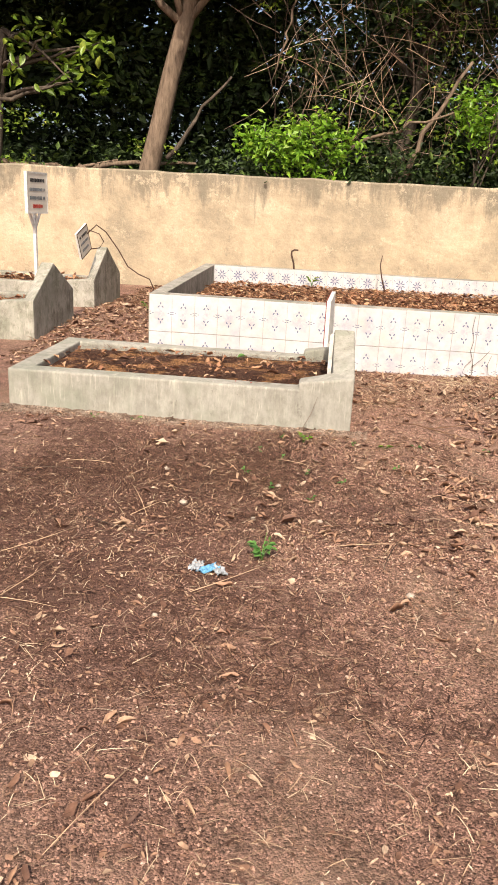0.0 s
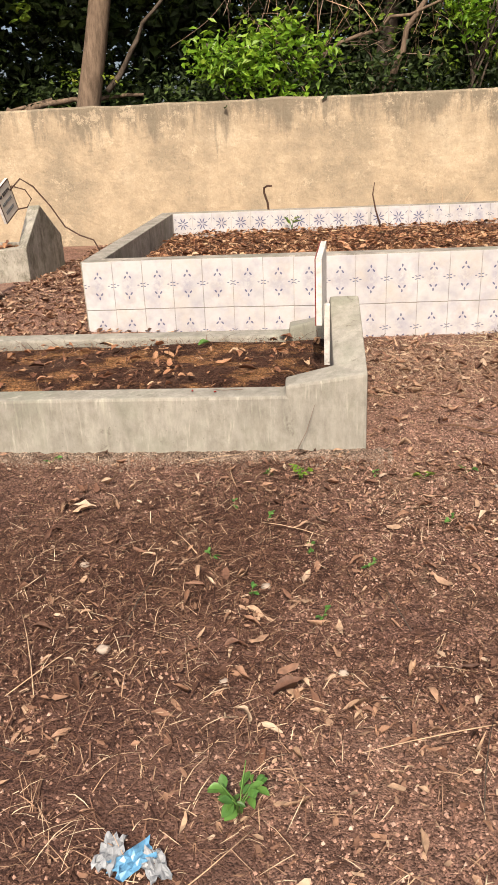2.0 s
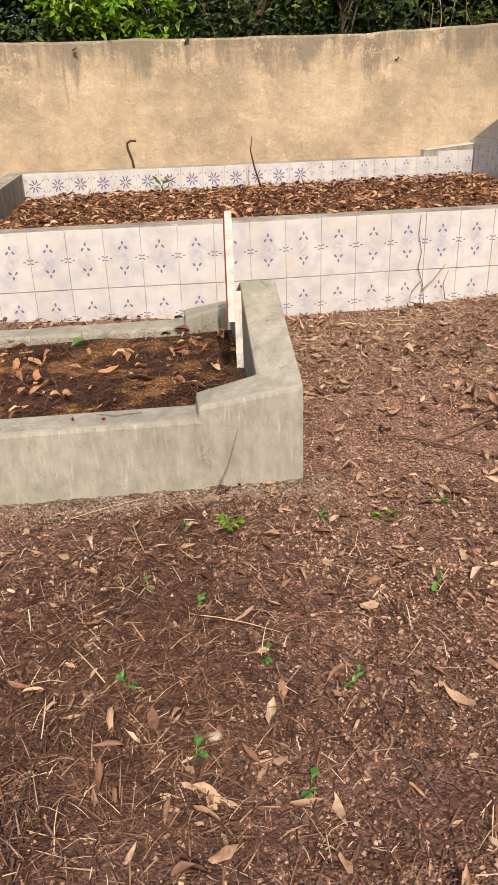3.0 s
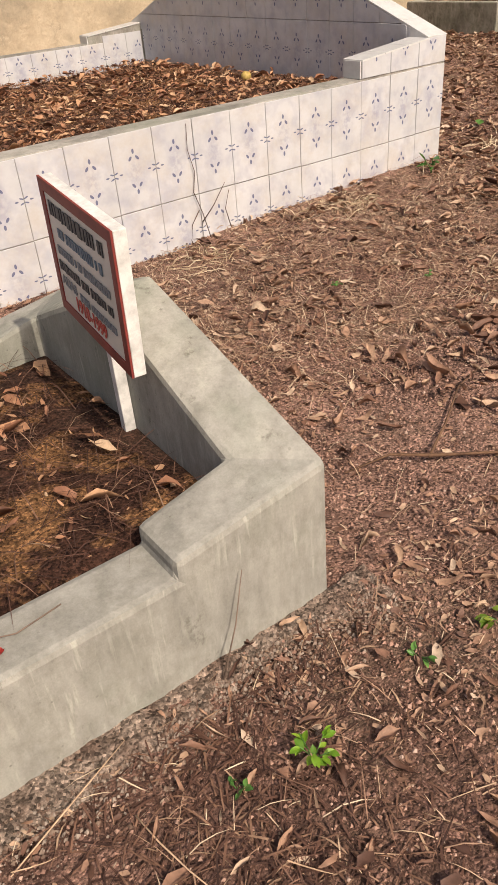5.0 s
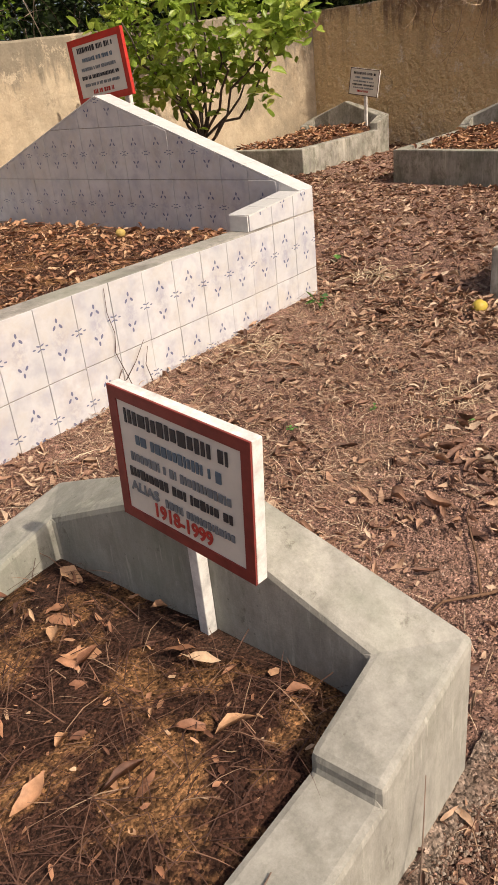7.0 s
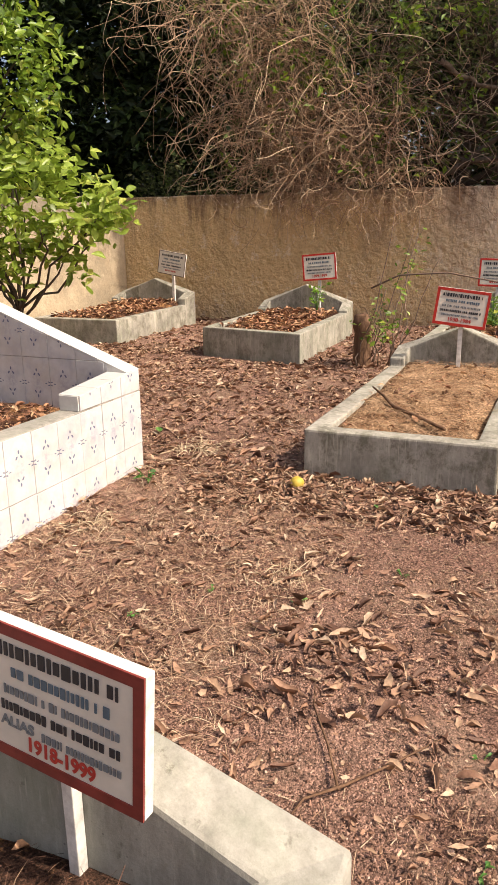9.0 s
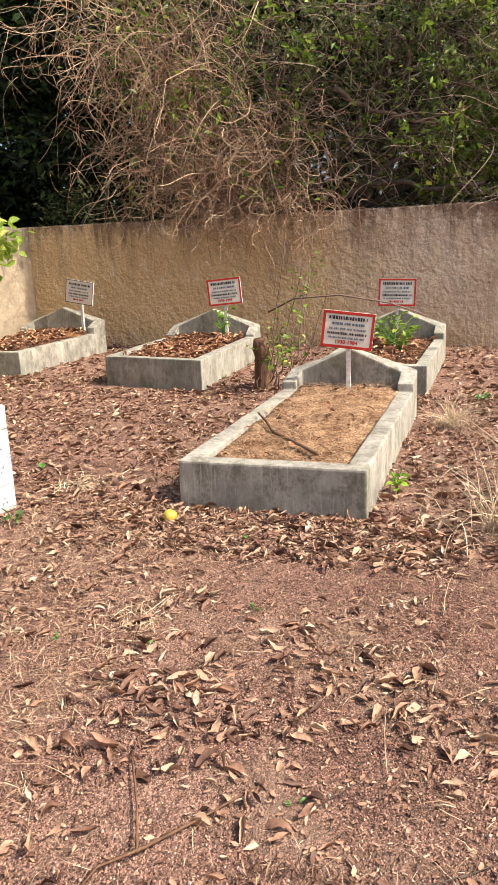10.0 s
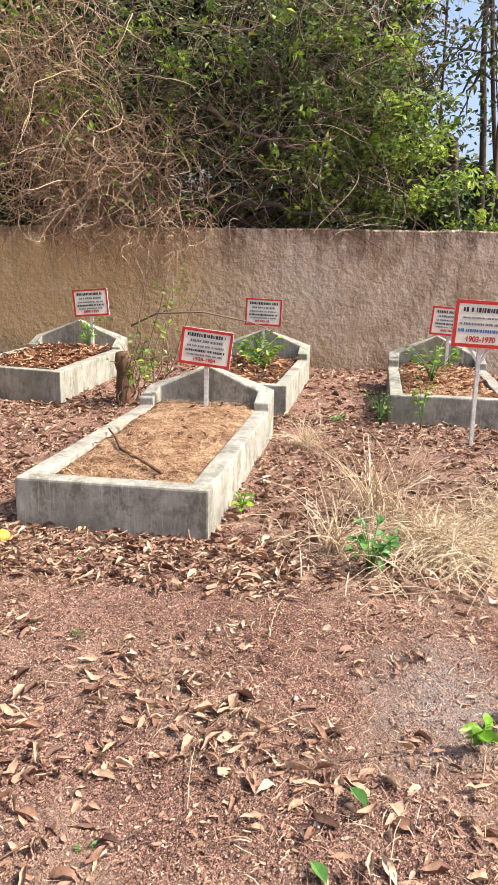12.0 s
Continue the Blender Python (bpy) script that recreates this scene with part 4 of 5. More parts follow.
rod("twig", "forked brown twig lying on the soil", "twig", [(0.60, 0.21, 0.012), (0.78, 0.30, 0.018), (0.98, 0.42, 0.018), (1.15, 0.47, 0.008)], [0.005, 0.0042, 0.0034, 0.002], STUMP_BARK, group="twigs")
rod("twig", "thin grey twig leaning on the cement kerb", "twig", [(-0.36, -0.05, 0.0), (-0.30, -0.03, 0.12), (-0.26, -0.015, 0.25)], [0.0022, 0.0016, 0.001], BRANCH, group="twigs")
rod("twig", "thin twig lying on the cement kerb", "twig", [(-0.62, 0.10, 0.302), (-0.72, 0.085, 0.303), (-0.80, 0.12, 0.302)], [0.0016, 0.0016, 0.001], BRANCH, group="twigs")
for k in range(46):
    x, y = rng.uniform(-2.2, 2.6), rng.uniform(-3.6, -0.15)
    a, ln = rng.uniform(0, 6.28), rng.uniform(0.15, 0.5)
    bend = rng.normal(0, 0.12)
    pts = []
    for s in (0, 0.33, 0.66, 1):
        px, py = x + math.cos(a + bend * s) * ln * s, y + math.sin(a + bend * s) * ln * s
        pts.append((px, py, float(ground_z(px, py)) + 0.016 + 0.01 * math.sin(s * 3)))
    rod("twig", "dry straw-coloured twig lying on the soil", "twig", pts, [0.0016, 0.0019, 0.0016, 0.0009], VINE if k % 3 else DARK_BARK, 5, "twigs")

# ---- litter on the ground ----
BLOCKS = [(-2.62, 0, 0, 1.4), (3.65, 6.85, 0.04, 1.42), (8.0, 11.05, 3.1, 4.75), (8.8, 11.75, 6.5, 8.15), (8.0, 11.05, 0.05, 1.47), (7.83, 10.85, -2.62, -1.19),
          (-6.02, -3.42, 2.58, 3.86), (-6.1, -3.52, 5.12, 6.42), (TX0, TX1, TY0, TY1)]


def clear_of(x, y, room=0.0):
    ok = (y < WALL_Y - 0.02) & (x < WALL_X - 0.02)
    for x0, x1, y0, y1 in BLOCKS:
        ok &= ~((x > x0 - room) & (x < x1 + room) & (y > y0 - room) & (y < y1 + room))
    return ok


def patchy(x, y, scale, seed):
    return np.array([noise.noise((a * scale, b * scale, seed)) for a, b in zip(x, y)])


def strewn(count, x0, x1, y0, y1, even=0.5, scale=1.3, seed=0.0, room=0.0):
    """Places in a rectangle, thick in some patches and thin in others, off the graves."""
    x, y = rng.uniform(x0, x1, count), rng.uniform(y0, y1, count)
    keep = clear_of(x, y, room) & (patchy(x, y, scale, seed) + rng.uniform(-0.25, 0.25, count) > -even)
    return x[keep], y[keep]


def leaf_litter():
    heap, torn = Heap(), Heap()
    for count, x0, x1, y0, y1, even, lo, hi in (
            (2200, -4.5, 1.0, -5.6, 0.0, 0.1, 0.03, 0.075), (800, -4.5, 0.8, -1.2, 0.0, 0.15, 0.025, 0.075), (260, -1.2, 0.9, -2.0, -1.1, 0.1, 0.04, 0.09), (2500, 0.0, 3.6, -2.6, 1.0, -0.02, 0.03, 0.08), (1500, 0.5, 2.4, -1.9, 0.9, 0.0, 0.04, 0.11),
            (2300, 0.0, 3.5, 0.8, 2.6, 0.15, 0.035, 0.10), (1500, -3.4, 0.0, 1.4, 2.6, 0.5, 0.04, 0.09), (2600, -3.5, -2.15, 2.5, 8.6, 0.6, 0.05, 0.11),
            (8500, 3.35, 8.9, 1.4, 6.6, 0.4, 0.05, 0.12), (6500, 8.0, 12.6, -3.5, 8.6, 0.6, 0.06, 0.14), (6500, 3.0, 8.0, -3.8, 0.05, 0.3, 0.045, 0.12), (2200, 2.8, 3.65, -0.6, 2.0, 0.5, 0.04, 0.11),
            (2600, 3.4, 9.0, 6.4, 8.6, 0.5, 0.06, 0.14), (700, 6.9, 8.0, 0, 1.6, 0.8, 0.06, 0.13)):
        x, y = strewn(count, x0, x1, y0, y1, even, 1.6, x0)
        half = int(len(x) * 0.62)
        lay_torn(torn, x[half:], y[half:], lo * 0.7, hi, 0.16, 0.018)
        x, y = x[:half], y[:half]
        n = len(x)
        ahead, normal = flat_ways(n, 0.2)
        size = 1.12 * (lo + (hi - lo) * rng.uniform(0, 1, n) ** 1.3)
        at = np.stack([x, y, ground_z(x, y) + rng.uniform(0.005, 0.016, n)], -1)
        scatter(heap, at, ahead, normal, size, size * rng.uniform(0.10, 0.32, n), OVAL, OVAL_FACES, 0.75, 0.07)
    for cx, cy, n, r in ((1.42, -0.86, 30, 0.13), (1.38, -1.15, 14, 0.12), (1.76, -0.31, 18, 0.13), (1.9, 0.15, 20, 0.16), (1.44, -0.22, 16, 0.15), (0.95, -0.05, 18, 0.14), (1.15, -0.8, 10, 0.14), (1.2, -1.4, 14, 0.14), (1.6, 0.55, 26, 0.22), (1.15, 0.75, 20, 0.2), (-1.3, -0.5, 16, 0.13), (-0.35, -1.7, 9, 0.14)):
        x, y = rng.normal(cx, r, n), rng.normal(cy, r, n)
        ahead, normal = flat_ways(n, 0.17)
        size = rng.uniform(0.05, 0.115, n)
        at = np.stack([x, y, ground_z(x, y) + rng.uniform(0.006, 0.02, n)], -1)
        scatter(heap, at, ahead, normal, size, size * rng.uniform(0.16, 0.38, n), OVAL, OVAL_FACES, 0.5, 0.08)
    for count, x0, x1, y0, y1, even in ((17000, -4.5, 1.2, -5.6, 0.0, 0.15), (15000, 0.0, 3.6, -2.8, 2.6, 0.1), (9000, 0.2, 3.5, 0.9, 2.6, 0.4), (22000, 3.2, 9.0, -3.6, 7.0, 0.35)):
        x, y = strewn(count, x0, x1, y0, y1, even, 2.2, y0)
        lay_torn(torn, x, y, 0.008, 0.042, 0.2, 0.012)
    tagged(part("leaf_litter", heap.mesh("leaf_litter", True), LITTER), "fallen dry brown and tan leaves on the soil", "leaf litter", kind="stuff")
    tagged(part("leaf_fragments", torn.mesh("leaf_fragments", True), LITTER), "torn scraps of dry brown leaves on the soil", "leaf litter", kind="stuff")


def fallen_petal(x, y, z, turn, size):
    """A curled petal, a cupped fan of thin faces with a pinched base."""
    bm = bmesh.new()
    rows = []
    for i in range(5):
        u = i / 4
        wide = size * 0.42 * (0.25 + math.sin(math.pi * min(1.0, 0.15 + 0.7 * u)) * 0.75)
        rows.append([bm.verts.new((size * (u - 0.5), wide * v, 0.001 + size * (0.32 * v * v + 0.22 * (u - 0.5) ** 2))) for v in (-1, -0.5, 0, 0.5, 1)])
    for a, b in zip(rows, rows[1:]):
        for k in range(4):
            bm.faces.new((a[k], b[k], b[k + 1], a[k + 1]))
    bmesh.ops.solidify(bm, geom=bm.faces[:], thickness=0.0008)
    ob = part("fallen_petal", bm, RED_INK)
    ob.matrix_world = pose(x, y, z, rz=turn)
    tagged(ob, "small curled red petal fallen on the cement kerb", "petal", "petals on the kerb")


def straw_litter():
    heap = Heap()
    for count, x0, x1, y0, y1, even, lo, hi in ((30000, -4.5, 3.0, -5.6, 0.1, 0.12, 0.02, 0.13), (9000, -1.5, 3.6, -2.5, 2.6, 0.1, 0.03, 0.15), (14000, 3.0, 9.0, -3.8, 7, 0.2, 0.05, 0.22), (9000, 0.1, 3.6, 0.7, 2.6, 0.5, 0.05, 0.22)):
        x, y = strewn(count, x0, x1, y0, y1, even, 0.9, y0 + 3)
        n = len(x)
        ahead, normal = flat_ways(n, 0.08)
        at = np.stack([x, y, ground_z(x, y) + rng.uniform(0.003, 0.014, n)], -1)
        scatter(heap, at, ahead, normal, lo + (hi - lo) * rng.uniform(0, 1, n) ** 2, rng.uniform(0.0011, 0.0030, n), BLADE, BLADE_FACES, 0.35)
    tagged(part("straw_litter", heap.mesh("straw_litter"), STRAW), "dry needles and straw scattered on the soil", "straw", kind="stuff")


def dark_needles():
    """Rotted needles and bark shreds, thick in the open ground before the first grave."""
    heap = Heap()
    for count, x0, x1, y0, y1, even in ((9000, -1.6, 0.7, -1.3, -0.10, 0.05), (6000, -2.0, -0.4, -1.5, -0.15, 0.2), (24000, -2.2, 0.5, -3.3, -0.7, 0.0), (3000, -2.9, 0.4, -1.5, 0.0, -0.1), (4000, 0.0, 3.6, -2.4, 2.5, -0.05), (7000, 3.4, 8.0, -3.0, 5.0, 0.1)):
        x, y = strewn(count, x0, x1, y0, y1, even, 1.1, y0 + 9)
        n = len(x)
        ahead, normal = flat_ways(n, 0.1)
        at = np.stack([x, y, ground_z(x, y) + rng.uniform(0.002, 0.010, n)], -1)
        scatter(heap, at, ahead, normal, rng.uniform(0.015, 0.09, n), rng.uniform(0.0014, 0.0045, n), BLADE, BLADE_FACES, 0.35)
    tagged(part("needle_litter", heap.mesh("needle_litter"), NEEDLES), "dark rotted needles and bark shreds on the soil", "needles", kind="stuff")


OCTA = np.array([(1, 0, -0.3), (0, 1, -0.3), (-1, 0, -0.3), (0, -1, -0.3), (0, 0, 0.9)], float)
OCTA_FACES = [(0, 1, 4), (1, 2, 4), (2, 3, 4), (3, 0, 4)]


def pebbles(name, label, category, x, y, lo, hi, material):
    heap = Heap()
    n = len(x)
    size = lo + (hi - lo) * rng.uniform(0, 1, n) ** 3
    a = rng.uniform(0, 6.28, n)
    shape = OCTA[None] * rng.uniform(0.6, 1.2, (n, 5, 1)) * size[:, None, None]
    c, s = np.cos(a)[:, None], np.sin(a)[:, None]
    v = np.stack([shape[..., 0] * c - shape[..., 1] * s, shape[..., 0] * s + shape[..., 1] * c, shape[..., 2]], -1)
    heap.add_many(v + np.stack([x, y, ground_z(x, y) + 0.15 * size + 0.004], -1)[:, None], OCTA_FACES)
    tagged(part(name, heap.mesh(name), material), label, category, kind="stuff")


leaf_litter()
straw_litter()
fallen_petal(-0.76, 0.06, 0.301, 40, 0.015)
fallen_petal(-0.88, 0.08, 0.301, -65, 0.017)
dark_needles()
gx, gy = strewn(50000, -0.4, 3.0, -2.4, 1.3, 0.6)
pebbles("grit", "coarse reddish grit lying on the soil", "grit", gx, gy, 0.002, 0.008, GRIT)
gx, gy = strewn(26000, -1.7, 1.1, -4.4, -0.1, 0.6)
pebbles("grit", "coarse reddish grit lying on the soil", "grit", gx, gy, 0.002, 0.008, GRIT)


def spilt_mortar():
    """A rough ledge of cement and soil along the foot of the kerb."""
    nx, ny = 190, 10
    verts, faces = [], []
    for j in range(ny + 1):
        for i in range(nx + 1):
            x = -2.70 + 2.84 * i / nx
            wide = 0.10 + 0.06 * noise.noise((x * 2.1, 4, 8)) + 0.03 * noise.noise((x * 9, 1, 8))
            y = 0.006 - wide * j / ny
            rise = 0.016 * (1 - j / ny) ** 0.7 + noise.noise((x * 13, y * 13, 2)) * 0.012 + noise.noise((x * 38, y * 38, 6)) * 0.009
            z = float(ground_z(x, y)) + (rise if 0 < i < nx else -0.02) - (0.015 if j == ny else 0.0)
            verts.append((x, y, z))
    for j in range(ny):
        for i in range(nx):
            a = j * (nx + 1) + i
            faces.append((a, a + nx + 1, a + nx + 2, a + 1))
    part("spilt_mortar", mesh_from("spilt_mortar", verts, faces), SPILL, NEAR, "rough crumbling mortar along the kerb foot")


spilt_mortar()
gx = rng.uniform(-2.7, 0.12, 12000)
gy = -np.abs(rng.normal(0, 0.07, 12000)) - 0.004
pebbles("cement_rubble", "grey crumbs of spilt cement along the kerb", "rubble", gx, gy - 0.03, 0.0015, 0.008, CRUMBS)


# ---- loose small things ----
def blob(name, label, category, at, size, material, bumps=0.15, group="", seg=12):
    bm = bmesh.new()
    bmesh.ops.create_uvsphere(bm, u_segments=seg, v_segments=8, radius=1.0)
    for v in bm.verts:
        v.co *= 1 + noise.noise(v.co * 1.7 + Vector(at) * 3) * bumps
        v.co = Vector((v.co.x * size[0], v.co.y * size[1], v.co.z * size[2]))
    for f in bm.faces:
        f.smooth = True
    ob = part(name, bm, material)
    ob.location = at
    return tagged(ob, label, category, group)


blob("yellow_fruit", "small yellow fruit fallen on the leaf litter", "fruit", (3.32, 1.335, 0.03), (0.055, 0.05, 0.045), YELLOW, 0.1)
blob("yellow_fruit", "small pale fruit lying on the tomb soil", "fruit", (2.75, 4.0, 0.50), (0.04, 0.04, 0.036), DULL_YELLOW, 0.1)
for x, y, s in ((2.42, -0.30, 0.018), (0.55, -0.42, 0.013), (0.80, -1.15, 0.02), (1.2, -0.9, 0.016), (-0.2, -1.7, 0.016), (-0.95, -1.6, 0.022), (-0.55, -1.75, 0.016), (0.2, -2.4, 0.02), (-0.85, -2.75, 0.014), (-0.45, -1.25, 0.02), (-1.15, -1.1, 0.02), (1.9, -0.75, 0.016)):
    blob("stone", "small pale stone lying on the soil", "stone", (x, y, float(ground_z(x, y)) + s * 0.45), (s, s * 0.8, s * 0.6), PALE_CHIP, 0.5, "small stones", 8)


def film_scrap(label, at, size, material, seed):
    n = 9
    verts, faces = [], []
    for j in range(n):
        for i in range(n):
            u, v = i / (n - 1) - 0.5, j / (n - 1) - 0.5
            edge = 1 + 0.5 * noise.noise((u * 4, v * 4, seed))
            verts.append((u * size[0] * edge, v * size[1] * edge, 0.02 + 0.03 * abs(noise.noise((u * 5, v * 5, seed + 3)))))
    top = len(verts)
    verts += [(x, y, z - 0.0012) for x, y, z in verts]
    for j in range(n - 1):
        for i in range(n - 1):
            a = j * n + i
            faces += [(a, a + 1, a + n + 1, a + n), (top + a + n, top + a + n + 1, top + a + 1, top + a)]
    ob = part("plastic_scrap", mesh_from("plastic_scrap", verts, faces), material)
    ob.matrix_basis = pose(at[0], at[1], float(ground_z(at[0], at[1])) - 0.008, 0, 0, seed * 40)
    tagged(ob, label, "litter", "plastic scraps")


film_scrap("crumpled blue plastic bag scrap on the soil", (-0.70, -2.33), (0.10, 0.06), BLUE_FILM, 1)
film_scrap("crumpled pale plastic bag scrap on the soil", (-0.755, -2.315), (0.09, 0.05), CLEAR_FILM, 2)
film_scrap("crumpled pale plastic bag scrap on the soil", (-0.645, -2.345), (0.08, 0.05), CLEAR_FILM, 3)


# ---- small plants ----
def seedling(at, height, leaf, count, material, label, spread=0.5, group="seedlings", name="seedling", lean=0.0):
    p = thing(name, label, "plant", (at[0], at[1], at[2] if len(at) > 2 else float(ground_z(at[0], at[1])) - 0.004), float(rng.uniform(0, 360)), group)
    stems, leaves = Heap(), Heap()
    n = max(2, count // 5)
    for k in range(n):
        a = 6.28 * k / n + rng.uniform(-0.5, 0.5)
        out = spread * height * rng.uniform(0.3, 1.0)
        top = Vector((math.cos(a) * out + lean, math.sin(a) * out, height * rng.uniform(0.55, 1.0)))
        pts = [Vector((0, 0, -0.01)), Vector((top.x * 0.25, top.y * 0.25, top.z * 0.5)), top]
        stems.tube(pts, [leaf * 0.06, leaf * 0.05, leaf * 0.03], 4)
        m = max(2, count // n)
        s = rng.uniform(0.35, 1.0, m)
        at_l = np.array([pts[0].lerp(top, float(q)) for q in s])
        at_l[:, 2] = np.interp(s, (0, 0.5, 1), (0, top.z * 0.55, top.z))
        ahead = np.stack([rng.normal(math.cos(a), 0.7, m), rng.normal(math.sin(a), 0.7, m), rng.normal(0.1, 0.3, m)], -1)
        normal = np.stack([rng.normal(0, 0.35, m), rng.normal(0, 0.35, m), np.ones(m)], -1)
        ln = leaf * rng.uniform(0.6, 1.15, m)
        scatter(leaves, at_l, ahead, normal, ln, ln * rng.uniform(0.45, 0.7, m), OVAL, OVAL_FACES, 0.2)
    tagged(part("stem", stems.mesh("stem", True), SEEDLING, p), kind="stuff")
    tagged(part("leaves", leaves.mesh("leaves", True), material, p), kind="stuff")
    return p


for x, y in ((-0.49, -0.29), (-0.672, -1.039), (-0.294, -0.991), (-0.08, -1.12), (-0.50, -1.30), (-0.47, -0.75), (-0.25, -1.42), (-0.62, -0.62), (0.45, -0.25), (-1.9, -0.12), (-1.6, -0.10), (0.28, -0.75), (0.02, -0.28), (1.75, 0.75), (0.95, -0.2), (1.35, 1.45), (1.7, 1.2), (2.2, 0.35)):
    seedling((x, y), 0.036, 0.027, 9, SEEDLING, "tiny green seedling growing in the soil", 0.9)
seedling((-0.47, -2.20), 0.15, 0.042, 30, SEEDLING, "small bright green plant growing in the soil", 0.45)
seedling((-0.335, -0.33), 0.085, 0.028, 26, BRIGHT, "small round-leaved green plant growing in the soil", 0.7)
seedling((0.24, -0.33), 0.05, 0.04, 10, WAXY, "low yellow-green weed growing in the soil", 0.9)
seedling((4.30, -0.08), 0.20, 0.085, 16, BRIGHT, "small broad-leaved green plant beside the grave", 0.45)
seedling((3.0, 2.35), 0.12, 0.07, 14, SEEDLING, "small green plant beside the tiled tomb", 0.7)
seedling((3.35, -1.04), 0.34, 0.075, 60, SEEDLING, "leafy green cassava-like plant among dry grass", 0.6)
seedling((1.76, -1.50), 0.09, 0.10, 12, BRIGHT, "broad-leaved green plant growing in the soil", 0.6)
seedling((1.98, -1.74), 0.12, 0.09, 10, BRIGHT, "broad-leaved green plant growing in the soil", 0.6)
seedling((10.0, 0.75, 0.33), 0.5, 0.11, 110, WAXY, "leafy green weeds on the grave bed", 0.9, "weeds", "weed")
seedling((9.4, 0.55, 0.33), 0.35, 0.10, 60, WAXY, "leafy green weeds on the grave bed", 0.9, "weeds", "weed")
seedling((9.2, -1.75, 0.32), 0.55, 0.10, 80, WAXY, "leafy green weeds on the grave bed", 0.7, "weeds", "weed")
seedling((7.55, -1.55), 0.8, 0.085, 34, WAXY, "spindly green weed beside the grave", 0.35, "weeds", "weed")
seedling((7.6, -1.1), 0.42, 0.06, 80, GREEN, "dark green weed in the corner of the grave", 0.5, "weeds", "weed")
seedling((7.7, -0.6), 0.12, 0.06, 24, SEEDLING, "low green weed among dry leaves", 1.2, "weeds", "weed")
seedling((10.4, 3.55, 0.41), 0.5, 0.10, 40, BRIGHT, "small green plant growing on the grave bed", 0.5, "weeds", "weed")
seedling((-2.7, 5.0), 0.14, 0.09, 16, WAXY, "small yellowish weed beside the grave", 0.8, "weeds", "weed")
seedling((-0.45, 6.1, 0.43), 0.16, 0.1, 14, WAXY, "small weed growing in the tomb soil", 0.8, "weeds", "weed")
for x, y, z, s in ((4.25, 2.98, None, 0.13), (1.29, -1.06, None, 0.10), (-0.98, 1.05, 0.285, 0.09), (0.95, -0.95, None, 0.09), (3.1, 0.7, None, 0.06)):
    heap = Heap()
    scatter(heap, np.zeros((1, 3)), np.array([[0.8, 0.6, 0.1]]), np.array([[0.1, -0.1, 1.0]]), np.array([s]), np.array([s * 0.55]), OVAL, OVAL_FACES, 0.2)
    ob = part("green_leaf", heap.mesh("green_leaf"), SEEDLING)
    ob.location = (x, y, z if z else float(ground_z(x, y)) + 0.02)
    tagged(ob, "fallen green leaf lying on the litter", "leaf", "green leaves")


def grass_clump(label, at, count, height, spread, material=None, droop=0.6):
    """A tussock of arching dry blades and stalks."""
    heap = Heap()
    for k in range(count):
        a = rng.uniform(0, 6.28)
        r = abs(rng.normal(0, spread * 0.35))
        x, y = math.cos(a) * r, math.sin(a) * r
        b = rng.uniform(0, 6.28)
        h = height * rng.uniform(0.3, 1.0)
        out = h * rng.uniform(0.2, 1.3) * droop
        pts = []
        for s in (0, 0.3, 0.6, 0.85, 1):
            up = h * (s - 0.55 * droop * s * s * (out / h))
            pts.append((x + math.cos(b) * out * s ** 1.5, y + math.sin(b) * out * s ** 1.5, max(up, 0.01)))
        w = rng.uniform(0.0013, 0.0034)
        heap.tube(pts, [w, w, w * 0.9, w * 0.7, w * 0.3], 3)
    ob = part("dry_grass", heap.mesh("dry_grass"), material or HAY)
    ob.location = (at[0], at[1], float(ground_z(at[0], at[1])) - 0.01)
    tagged(ob, label, "grass", "dry grass tufts")


grass_clump("large tussock of bleached dry grass", (3.85, -1.45), 1100, 0.52, 1.25, droop=1.45)
grass_clump("tall bleached dry grass stalks", (4.4, -1.05), 110, 0.85, 0.5, droop=0.8)
grass_clump("large tussock of bleached dry grass", (4.3, -2.2), 1200, 0.54, 1.35, droop=1.45)
grass_clump("tuft of bleached dry grass", (3.62, -0.80), 70, 0.55, 0.25, droop=0.85)
grass_clump("tuft of bleached dry grass beside the grave", (6.4, -0.35), 110, 0.5, 0.3, droop=0.9)
grass_clump("thin tall dry weeds beside the wall", (12.2, -0.55), 24, 1.5, 0.5, droop=0.2)
grass_clump("flattened dry straw beside the tiled tomb", (2.3, 2.3), 150, 0.16, 0.9, None, 1.7)
grass_clump("flattened dry straw beside the tiled tomb", (1.3, 2.4), 130, 0.14, 0.8, None, 1.7)
grass_clump("flattened dry straw among the leaves", (3.9, 2.4), 120, 0.25, 0.6, droop=1.8)
grass_clump("flattened dry straw among the leaves", (2.0, 0.9), 60, 0.16, 0.4, droop=1.8)
grass_clump("sparse dry grass stalks on the soil", (1.35, -0.75), 10, 0.12, 0.5, STRAW, 1.2)
